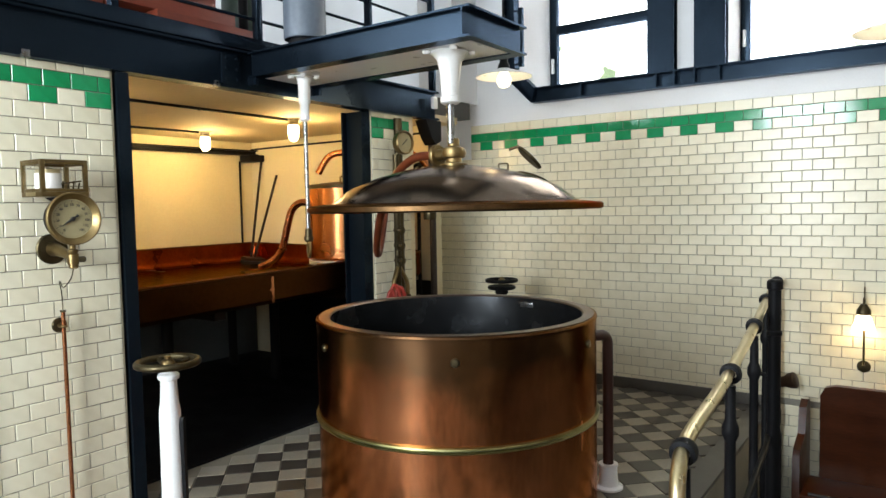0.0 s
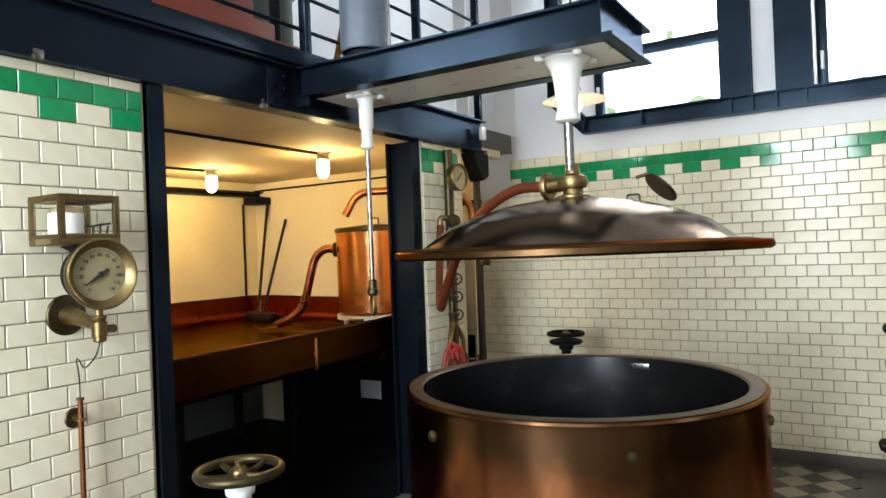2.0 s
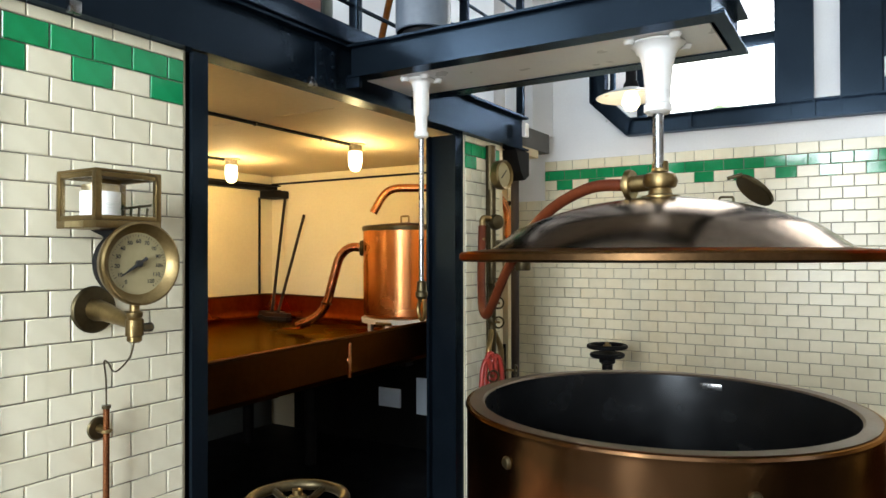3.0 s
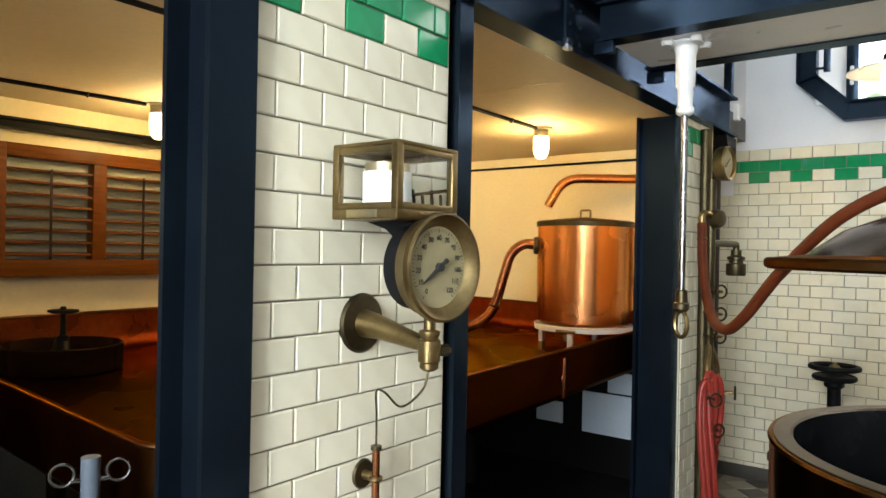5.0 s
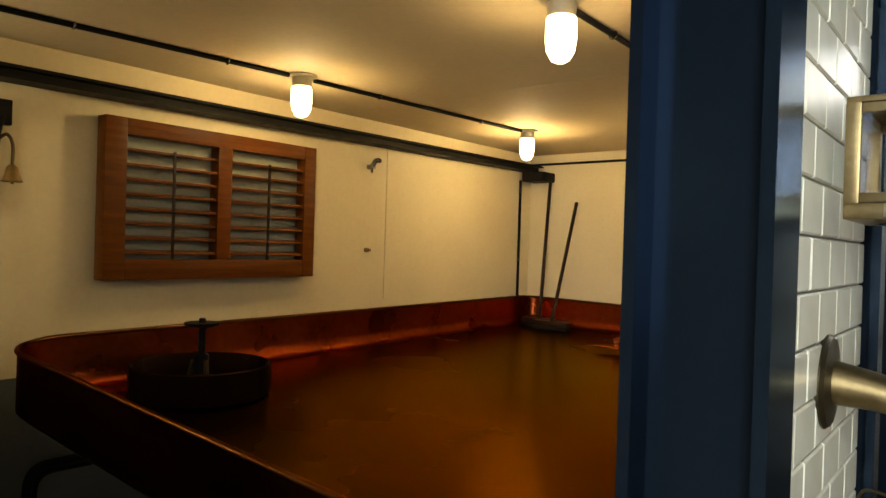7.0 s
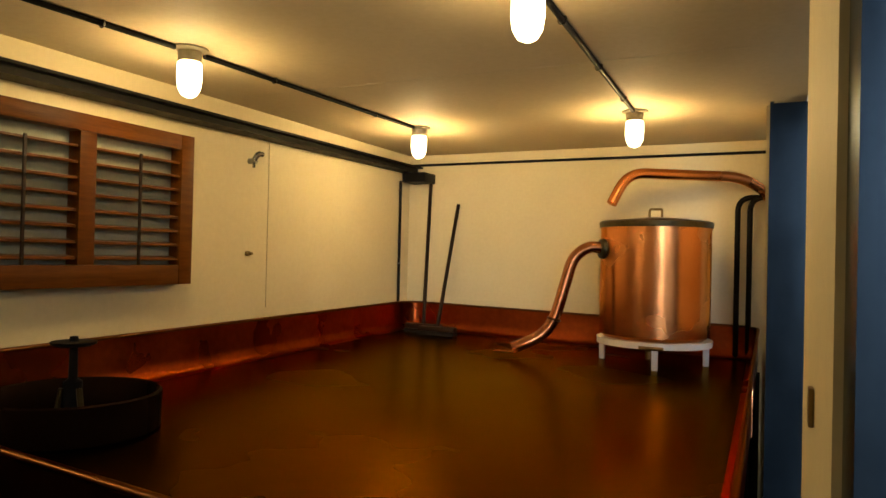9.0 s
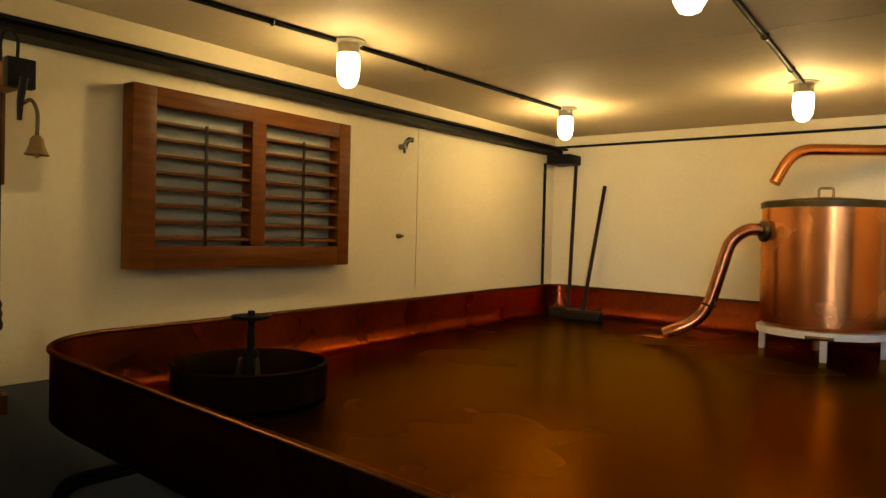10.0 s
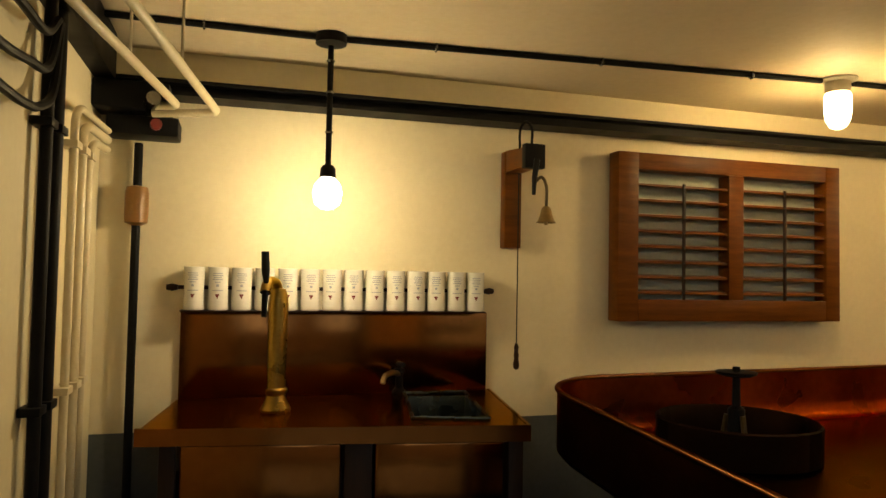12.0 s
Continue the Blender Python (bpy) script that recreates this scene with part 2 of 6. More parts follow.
PLATE_GREY = surface("pale_grey_sheet_metal", (0.07, 0.09, 0.115), (0.12, 0.145, 0.18), (0.35, 0.5), scale=3, fine=40, bump=0.06)
LAMP_GLOW = glow("warm_opal_glass", (1.0, 0.80, 0.42), 11.0)
# near black for the shade under the tray, on end wall and supports
UNDER_TRAY_BLACK = surface("under_tray_shade_black", (0.004, 0.004, 0.004), (0.009, 0.008, 0.007), (0.5, 0.7), scale=4, fine=50, spec=0.1)
# bluish white that carries the daylight falling on the boards
DAYLIT_BOARD = surface("daylit_blue_white_board", (0.60, 0.68, 0.76), (0.70, 0.77, 0.84), (0.45, 0.6), scale=3, fine=40)
LOW_WALL_GREY = surface("low_wall_dark_grey", (0.075, 0.082, 0.080), (0.110, 0.118, 0.114), (0.5, 0.7), scale=3, fine=50, bump=0.1, spec=0.2)
BULB_GLOW = glow("lit_bulb", (1.0, 0.84, 0.52), 14.0)
SHADE_GLOW = glow("lit_opal_glass", (1.0, 0.86, 0.56), 3.2)
GLASS = glass("clear_glass")
SHUTTER_SLOT = surface("grey_green_backing", (0.24, 0.26, 0.22), (0.33, 0.35, 0.30), (0.6, 0.8), scale=4, bump=0.05)


# ---- building blocks ----
ORIGIN = {}


def thing(name, label, category, at=(0, 0, 0), group="", kind=""):
    """An empty at the base of a thing, that its parts hang from."""
    ob = new(name)
    ob.location = at
    ob.empty_display_size = 0.05
    ORIGIN[ob.name] = Vector(at)
    return tagged(ob, label, category, group, kind)


def finish(bm, name, material, smooth):
    bmesh.ops.recalc_face_normals(bm, faces=bm.faces)
    me = bpy.data.meshes.new(name)
    bm.to_mesh(me)
    bm.free()
    me.materials.append(material)
    if smooth:
        me.shade_smooth()
        me.set_sharp_from_angle(angle=radians(38))
    return me


def part(name, bm, material, parent, label="", smooth=True):
    """Link a bmesh, built in world metres, as one mesh under a thing or a part."""
    org = ORIGIN[parent.name]
    bmesh.ops.translate(bm, verts=bm.verts, vec=-org)
    ob = new(name, finish(bm, name, material, smooth))
    ob.parent = parent
    ORIGIN[ob.name] = org
    return tagged(ob, label) if label else ob


def solo(name, bm, material, label, category, at=(0, 0, 0), group="", kind="", smooth=True):
    """Link a bmesh as a thing of one mesh."""
    org = Vector(at)
    bmesh.ops.translate(bm, verts=bm.verts, vec=-org)
    ob = new(name, finish(bm, name, material, smooth))
    ob.location = org
    ORIGIN[ob.name] = org
    return tagged(ob, label, category, group, kind)


def structure(name, bm, material, label="", smooth=False):
    return solo(name, bm, material, label, "", kind="structure", smooth=smooth)


def box(x0, x1, y0, y1, z0, z1, bevel=0.0, bm=None):
    bm = bm or bmesh.new()
    r = bmesh.ops.create_cube(bm, size=1.0)
    vs = r["verts"]
    for v in vs:
        v.co = Vector(((x0 + x1) / 2 + v.co.x * (x1 - x0), (y0 + y1) / 2 + v.co.y * (y1 - y0), (z0 + z1) / 2 + v.co.z * (z1 - z0)))
    if bevel:
        es = list({e for v in vs for e in v.link_edges})
        bmesh.ops.bevel(bm, geom=es, offset=bevel, segments=2, affect="EDGES", profile=0.6)
    return bm


def lathe(profile, centre=(0, 0, 0), axis=(0, 0, 1), segments=32, bm=None):
    """Turn (radius, height) pairs about an axis through centre."""
    bm = bm or bmesh.new()
    q = Vector((0, 0, 1)).rotation_difference(Vector(axis).normalized())
    c = Vector(centre)
    rings = []
    for r, h in profile:
        if r < 1e-5:
            rings.append([bm.verts.new(c + q @ Vector((0, 0, h)))])
        else:
            rings.append([bm.verts.new(c + q @ Vector((r * math.cos(2 * math.pi * i / segments), r * math.sin(2 * math.pi * i / segments), h))) for i in range(segments)])
    for a, b in zip(rings, rings[1:]):
        for i in range(segments):
            j = (i + 1) % segments
            if len(a) == 1 and len(b) == 1:
                continue
            if len(a) == 1:
                bm.faces.new((a[0], b[j], b[i]))
            elif len(b) == 1:
                bm.faces.new((a[i], a[j], b[0]))
            else:
                bm.faces.new((a[i], a[j], b[j], b[i]))
    return bm


def rod(a, b, r, r2=None, segments=16, bm=None):
    a, b = Vector(a), Vector(b)
    n = (b - a).length
    r2 = r if r2 is None else r2
    return lathe([(0, 0), (r, 0), (r2, n), (0, n)], a, b - a, segments, bm)


def curve_points(points, steps=8):
    """A smooth line through the points (Catmull-Rom)."""
    p = [Vector(q) for q in points]
    p = [2 * p[0] - p[1]] + p + [2 * p[-1] - p[-2]]
    out = []
    for i in range(1, len(p) - 2):
        for k in range(steps):
            t = k / steps
            a, b, c, d = p[i - 1], p[i], p[i + 1], p[i + 2]
            out.append(0.5 * ((2 * b) + (c - a) * t + (2 * a - 5 * b + 4 * c - d) * t * t + (3 * b - a - 3 * c + d) * t ** 3))
    out.append(p[-2])
    return out


def bent(points, radius=0.06, steps=6):
    """Straight runs with rounded corners."""
    p = [Vector(q) for q in points]
    out = [p[0]]
    for a, b, c in zip(p, p[1:], p[2:]):
        u, v = (a - b), (c - b)
        k = min(radius, u.length * 0.49, v.length * 0.49)
        s, e = b + u.normalized() * k, b + v.normalized() * k
        for i in range(steps + 1):
            t = i / steps
            out.append((1 - t) ** 2 * s + 2 * t * (1 - t) * b + t * t * e)
    out.append(p[-1])
    return out


def tube(points, r, segments=12, bm=None, closed=False):
    """A round tube along a line of points."""
    bm = bm or bmesh.new()
    pts = [Vector(q) for q in points]
    rings, up = [], None
    n = len(pts)
    for i, p in enumerate(pts):
        d = (pts[(i + 1) % n] - pts[i - 1]) if closed else (pts[min(i + 1, n - 1)] - pts[max(i - 1, 0)])
        d.normalize()
        if up is None:
            up = d.orthogonal().normalized()
        up = (up - d * up.dot(d)).normalized()
        side = d.cross(up)
        rr = r[i] if isinstance(r, (list, tuple)) else r
        rings.append([bm.verts.new(p + (up * math.cos(2 * math.pi * k / segments) + side * math.sin(2 * math.pi * k / segments)) * rr) for k in range(segments)])
    pairs = list(zip(rings, rings[1:])) + ([(rings[-1], rings[0])] if closed else [])
    for a, b in pairs:
        for k in range(segments):
            j = (k + 1) % segments
            bm.faces.new((a[k], a[j], b[j], b[k]))
    if not closed:
        bm.faces.new(rings[0][::-1])
        bm.faces.new(rings[-1])
    return bm


def ring(centre, radius, r, axis=(0, 0, 1), segments=32, minor=8, bm=None):
    q = Vector((0, 0, 1)).rotation_difference(Vector(axis).normalized())
    pts = [Vector(centre) + q @ Vector((radius * math.cos(2 * math.pi * i / segments), radius * math.sin(2 * math.pi * i / segments), 0)) for i in range(segments)]
    return tube(pts, r, minor, bm, closed=True)


def prism(outline, axis, lo, hi, bm=None):
    """Extrude an outline of (u, v) pairs along x, y or z."""
    bm = bm or bmesh.new()

    def at(u, v, w):
        return {"x": (w, u, v), "y": (u, w, v), "z": (u, v, w)}[axis]

    a = [bm.verts.new(at(u, v, lo)) for u, v in outline]
    b = [bm.verts.new(at(u, v, hi)) for u, v in outline]
    bm.faces.new(a[::-1])
    bm.faces.new(b)
    for i in range(len(a)):
        j = (i + 1) % len(a)
        bm.faces.new((a[i], a[j], b[j], b[i]))
    return bm


def wall_with_holes(axis, place, thick, u0, u1, z0, z1, holes):
    """A wall with its face at place, of thickness thick (signed), running from u0 to u1, with rectangular holes (u0, u1, z0, z1)."""
    us = sorted({u0, u1, *[h[0] for h in holes], *[h[1] for h in holes]})
    zs = sorted({z0, z1, *[h[2] for h in holes], *[h[3] for h in holes]})
    bm = bmesh.new()
    a, b = min(place, place + thick), max(place, place + thick)

    def solid(i, k):
        if not (0 <= i < len(us) - 1 and 0 <= k < len(zs) - 1):
            return False
        cu, cz = (us[i] + us[i + 1]) / 2, (zs[k] + zs[k + 1]) / 2
        return not any(h[0] < cu < h[1] and h[2] < cz < h[3] for h in holes)

    def pt(w, u, z):
        return (w, u, z) if axis == "x" else (u, w, z)

    def quad(*p):
        bm.faces.new([bm.verts.new(q) for q in p])

    for i in range(len(us) - 1):
        for k in range(len(zs) - 1):
            if not solid(i, k):
                continue
            c, d, e, f = us[i], us[i + 1], zs[k], zs[k + 1]
            for w in (a, b):
                quad(pt(w, c, e), pt(w, d, e), pt(w, d, f), pt(w, c, f))
            if not solid(i - 1, k):
                quad(pt(a, c, e), pt(b, c, e), pt(b, c, f), pt(a, c, f))
            if not solid(i + 1, k):
                quad(pt(a, d, e), pt(b, d, e), pt(b, d, f), pt(a, d, f))
            if not solid(i, k - 1):
                quad(pt(a, c, e), pt(b, c, e), pt(b, d, e), pt(a, d, e))
            if not solid(i, k + 1):
                quad(pt(a, c, f), pt(b, c, f), pt(b, d, f), pt(a, d, f))
    bmesh.ops.remove_doubles(bm, verts=bm.verts, dist=1e-5)
    return bm


def i_beam_outline(cx, cz, width, height, flange, web):
    """The outline of an I section, as (u, v) pairs."""
    w, h = width / 2, height / 2
    return [(cx - w, cz - h), (cx + w, cz - h), (cx + w, cz - h + flange), (cx + web / 2, cz - h + flange), (cx + web / 2, cz + h - flange), (cx + w, cz + h - flange),
            (cx + w, cz + h), (cx - w, cz + h), (cx - w, cz + h - flange), (cx - web / 2, cz + h - flange), (cx - web / 2, cz - h + flange), (cx - w, cz - h + flange)]


# ---- the large structure ----
WALL_X, FAR_Y = -3.73, 5.83           # tiled wall beside the cooling room, far tiled wall
ROW, LEN = 0.082, 0.1394              # tile course and tile length, with joint
NOTCH = 2.25                          # top of the castellated green course
ROOM_TOP = 5.2

# ground of the brewhouse round the stair well, and of the cooling room
WELL = (-1.15, 2.4, 1.95, FAR_Y)
bm = bmesh.new()
box(-3.96, WELL[0], -3.0, FAR_Y + 0.3, -0.30, -0.012, bm=bm)
box(WELL[0], 4.0, -3.0, WELL[2], -0.30, -0.012, bm=bm)
box(WELL[1], 4.0, WELL[2], FAR_Y + 0.3, -0.30, -0.012, bm=bm)
floor = structure("floor", bm, GROUT, "mortar bed under a grey and cream chequered tile floor")
structure("floor_cooling_room", box(-6.8, -3.96, -0.6, 5.5, -0.30, 0.004), FLOOR_SHADE_BLACK, "floor of the dim cooling room, its shade put into a black colour")
structure("floor_stairwell", box(WELL[0] - 0.1, WELL[1] + 0.1, WELL[2] - 0.1, FAR_Y + 0.2, -1.1, -0.9), SKIRTING, "grey stone floor at the foot of the stair well")
bm = wall_with_holes("x", WELL[0], -0.12, WELL[2], FAR_Y, -0.9, -0.302, [])
structure("wall_well_west", bm, GROUT, "plain wall of the stair well")
structure("wall_well_south", box(WELL[0], WELL[1], WELL[2] - 0.12, WELL[2], -0.9, -0.302), GROUT, "plain wall of the stair well")
structure("wall_well_east", box(WELL[1], WELL[1] + 0.12, WELL[2], FAR_Y, -0.9, -0.302), GROUT, "plain wall of the stair well")
structure("kerb", box(-1.30, WELL[0] - 0.002, WELL[2], FAR_Y - 0.02, -0.012, 0.012, 0.004), SKIRTING, "grey stone kerb along the edge of the stair well", True)

# far wall: tiles below, white plaster with two windows above
WIN = [(-3.40, -2.12, 2.70, 4.30), (-1.50, 0.10, 2.70, 4.30)]
wall_far = structure("wall_north", wall_with_holes("y", FAR_Y, 0.55, -4.65, 4.0, -1.0, ROOM_TOP, WIN), PLASTER_WHITE, "white plastered wall above glazed cream tiles")
structure("wall_north_joints", box(-4.42, 4.0, FAR_Y - 0.010, FAR_Y - 0.002, -0.9, 2.084), GROUT, "grey mortar joints behind the cream wall tiles")
structure("wall_north_joints_top", box(-3.93, 4.0, FAR_Y - 0.010, FAR_Y - 0.002, 2.0845, NOTCH + 2 * ROW), GROUT, "grey mortar joints of the green tile band")
structure("baseboard", box(-4.42, WELL[0], FAR_Y - 0.030, FAR_Y - 0.0105, -0.012, 0.085, 0.004), SKIRTING, "grey stone skirting along the tiled wall", True)

# wall beside the cooling room
wall_pillar = structure("wall_west_pillar", box(-3.880, WALL_X - 0.008, 1.302, 2.012, 0, 2.375), PLASTER_CREAM, "cream plastered back of the tiled pillar")
structure("wall_west_pillar_joints", box(WALL_X - 0.0075, WALL_X - 0.0045, 1.30, 2.0, 0.0, 2.375), GROUT, "grey mortar joints of the pillar tiles")
wall_side = structure("wall_west_end", box(-3.97, WALL_X - 0.008, 4.088, 4.62, 0, 2.375), PLASTER_CREAM, "wall end beside the steel post")
structure("wall_west_end_joints", box(WALL_X - 0.0075, WALL_X - 0.0045, 4.09, 4.56, 0.0, 2.375), GROUT, "grey mortar joints of the wall end tiles")
structure("wall_riser", box(-4.62, -4.425, 5.335, FAR_Y, 0, 2.38), PLASTER_CREAM, "cream boxed riser in the corner behind the pipes")
structure("wall_west_upper", box(-4.10, -3.86, 5.41, FAR_Y, 2.62, ROOM_TOP), PLASTER_WHITE, "white plastered wall above the gallery end")
structure("wall_west_front", box(-3.86, WALL_X, -3.0, -0.20, 0, 2.375), PLASTER_WHITE, "plain white wall beside the entrance")

# unseen walls that close the brewhouse behind and beside the walker, with tall windows; the east one is brown to darken
# reflections in the vessel
structure("wall_east", wall_with_holes("x", 3.97, 0.3, -3.0, FAR_Y + 0.5, -1.0, ROOM_TOP, [(1.4, 3.0, 2.2, 4.0), (-1.4, 0.2, 2.2, 4.0)]), UNSEEN_WALL_BROWN, "unseen closing wall with openings, brown to darken the vessel's reflections")
structure("wall_south", wall_with_holes("y", -2.97, -0.3, -8.2, 4.0, -0.3, ROOM_TOP, [(-0.70, 1.95, 2.05, 4.15), (-2.90, -1.40, 1.00, 3.80), (-7.4, -5.0, 3.2, 4.8)]), PLASTER_WHITE, "white plastered wall with a tall window")
structure("ceiling", box(-8.2, 4.2, -3.2, FAR_Y + 0.6, ROOM_TOP, ROOM_TOP + 0.2), PLASTER_WHITE, "white ceiling of the brewhouse")

# cooling room
BACK_X, SIDE_Y, END_Y, LOW = -6.50, 5.18, -0.20, 2.385
wall_back = structure("wall_cooling_back", box(BACK_X - 0.2, BACK_X, END_Y - 0.2, SIDE_Y + 0.2, 0, LOW), PLASTER_CREAM, "cream painted back wall of the cooling room")
structure("wall_cooling_far", box(BACK_X, -3.97, SIDE_Y, SIDE_Y + 0.15, 0, LOW), PLASTER_CREAM, "cream painted end wall of the cooling room")
structure("wall_cooling_near", box(BACK_X, -3.73, END_Y - 0.2, END_Y, 0, LOW), PLASTER_CREAM, "cream painted wall behind the service pipes")
structure("ceiling_cooling_room", box(BACK_X - 0.2, -3.80, END_Y - 0.2, SIDE_Y + 0.2, LOW, LOW + 0.06), CEILING_CREAM, "low cream painted ceiling of the cooling room")
structure("trim_wall_seam", box(BACK_X + 0.0005, BACK_X + 0.004, 3.499, 3.501, 1.3, 2.235), PIPE_CREAM, "thin board joint in the cream wall")
structure("floor_gallery", box(-8.2, -3.80, -3.0, 5.6, LOW + 0.062, 2.60), SKIRTING, "gallery floor above the cooling room")
structure("wall_gallery_back", box(-8.4, -8.2, -3.2, 6.3, 2.4, ROOM_TOP), PLASTER_WHITE, "white wall behind the gallery")
structure("wall_gallery_far", box(-8.2, -4.10, 5.2, 5.4, 2.6, ROOM_TOP), PLASTER_WHITE, "white wall at the end of the gallery")

# sheet that darkens the end wall below the tray, shade given as colour
structure("trim_low_wall_shade", box(-6.2, -3.99, SIDE_Y - 0.012, SIDE_Y - 0.0005, 0.005, 0.93), UNDER_TRAY_BLACK, "black sheet low on the end wall for the shade below the tray")
# the back wall is dark grey below 1.07 m
structure("trim_low_wall_back", box(BACK_X + 0.0005, BACK_X + 0.005, END_Y + 0.001, SIDE_Y - 0.013, 0.005, 1.072), LOW_WALL_GREY, "dark grey lower part of the back wall")
structure("trim_ceiling_joint", box(-6.35, -3.95, 3.10, 3.1015, LOW - 0.001, LOW + 0.001), PIPE_CREAM, "fine board joint in the ceiling")

# steel frame of the building
structure("beam_gallery", prism(i_beam_outline(-3.735, 2.495, 0.11, 0.245, 0.014, 0.012), "y", -2.9, 4.93), STEEL_BLUE, "long blue-grey steel beam under the gallery edge")
structure("trim_gallery_edge", box(-3.80, -3.66, -2.9, 3.41, 2.619, 2.70, 0.004), STEEL_BLUE, "blue-grey steel kerb plate of the gallery", True)


def steel_post(name, y0, y1, x0, x1, top, label):
    h = x1 - x0
    cy, cx = (y0 + y1) / 2, (x0 + x1) / 2
    out = i_beam_outline(0, 0, y1 - y0, h, 0.016, 0.012)
    return structure(name, prism([(cx + v, cy + u) for u, v in out], "z", 0, top), STEEL_BLUE, label)


steel_post("post_1", 1.185, 1.300, -3.87, -3.70, 2.37, "blue-grey steel column with chipped edges")
steel_post("post_2", 2.014, 2.084, -3.87, -3.70, 2.37, "slim blue-grey steel column beside the tiled pillar")
steel_post("post_3", 3.985, 4.085, -3.955, -3.745, 2.37, "deep blue-grey steel column beside the tiled wall end")
def sloped(bm):
    """The old beam sags a little towards the bar corner."""
    for v in bm.verts:
        v.co.z -= 0.035 * max(0.0, 1 - (v.co.y - END_Y) / 3.0)
    return bm


structure("beam_back_wall", sloped(prism(i_beam_outline(-6.44, 2.2665, 0.11, 0.054, 0.012, 0.02), "y", END_Y, SIDE_Y)), STEEL_BLACK, "black steel flange along the top of the back wall")
structure("trim_far_wall_conduit", box(BACK_X, -3.9, SIDE_Y - 0.012, SIDE_Y, 2.300, 2.318), STEEL_BLACK, "thin black conduit along the end wall")
structure("beam_corner_bracket", box(-6.46, -6.27, 4.98, 5.17, 2.16, 2.234, 0.01), STEEL_BLACK, "black steel bracket in the corner of the cooling room", True)

# platform that carries the lid, hung on the gallery beam
PY0, PY1, PX1 = 2.893, 3.407, -2.06
platform = thing("hanging_platform", "steel channel platform with a pale grey underside on the gallery beam", "platform", (-3.0, 3.15, 2.45))
for y, s in ((PY0, 1), (PY1, -1)):
    part("channel", prism([(y - s * 0.035, 2.45), (y + s * 0.055, 2.45), (y + s * 0.055, 2.462), (y + s * 0.010, 2.462), (y + s * 0.010, 2.593), (y + s * 0.055, 2.593), (y + s * 0.055, 2.605), (y - s * 0.035, 2.605), (y - s * 0.035, 2.594), (y, 2.594), (y, 2.461), (y - s * 0.035, 2.461)], "x", -3.67, PX1), STEEL_BLUE, platform, smooth=False)
part("end_channel", prism([(PX1, 2.45), (PX1 + 0.05, 2.45), (PX1 + 0.05, 2.461), (PX1 + 0.008, 2.461), (PX1 + 0.008, 2.594), (PX1 + 0.05, 2.594), (PX1 + 0.05, 2.605), (PX1, 2.605)], "y", PY0 - 0.035, PY1 + 0.035), STEEL_BLUE, platform, smooth=False)
part("soffit_plate", box(-3.64, PX1 - 0.02, PY0 + 0.058, PY1 - 0.058, 2.456, 2.464), ENAMEL_WHITE, platform, "pale grey soffit plate", smooth=False)
part("deck_plate", box(-3.66, PX1, PY0, PY1, 2.606, 2.614), STEEL_BLUE, platform, smooth=False)
for y in (PY0 - 0.02, PY1 + 0.01):
    part("cleat", box(-3.679, -3.60, y - 0.012, y + 0.012, 2.40, 2.448, 0.003), STEEL_BLUE, platform)


# ---- the brewhouse: vessel, lid and what hangs from the platform ----
KX, KY, KR, KZ = -2.303, 3.124, 0.768, 1.037


def brew_vessel():
    t = thing("brew_vessel", "round worn copper brewing vessel with brass band, open on top", "vessel", (KX, KY, 0))
    c = (KX, KY, 0)
    part("shell", lathe([(KR - 0.012, 0), (KR - 0.006, 0.02), (KR - 0.006, KZ - 0.03), (KR, KZ - 0.012), (KR - 0.004, KZ - 0.002), (KR - 0.02, KZ - 0.001)], c, segments=96), KETTLE_COPPER, t)
    part("rim", lathe([(KR - 0.021, KZ - 0.004), (KR - 0.018, KZ + 0.002), (KR - 0.070, KZ + 0.002), (KR - 0.078, KZ - 0.006), (KR - 0.078, KZ - 0.03)], c, segments=96), RIM_GREY, t, "dull grey flat rim")
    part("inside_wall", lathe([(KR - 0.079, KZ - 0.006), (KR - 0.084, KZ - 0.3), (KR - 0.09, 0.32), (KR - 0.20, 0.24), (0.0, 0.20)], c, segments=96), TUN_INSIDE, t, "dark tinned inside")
    part("band", lathe([(KR - 0.008, 0.498), (KR + 0.006, 0.502), (KR + 0.010, 0.509), (KR + 0.002, 0.515), (KR + 0.010, 0.521), (KR + 0.006, 0.530), (KR - 0.008, 0.534)], c, segments=96), BAND_BRASS, t, "greenish brass band")
    for k in range(6):
        a = math.radians(-56 + 60 * k)
        d = Vector((math.cos(a), math.sin(a), 0))
        part("rivet", lathe([(0.022, 0), (0.022, 0.004), (0.016, 0.012), (0, 0.015)], Vector((KX, KY, 0.92)) + d * (KR - 0.007), d, 16), BRONZE_DARK, t)
    # chrome sliver added to give the highlight inside the rim
    part("rim_highlight_plate", box(KX + 0.02, KX + 0.12, KY + KR - 0.095, KY + KR - 0.085, KZ - 0.06, KZ - 0.03, 0.003), CHROME, t, "small bright plate added as the highlight inside the rim")
    return t


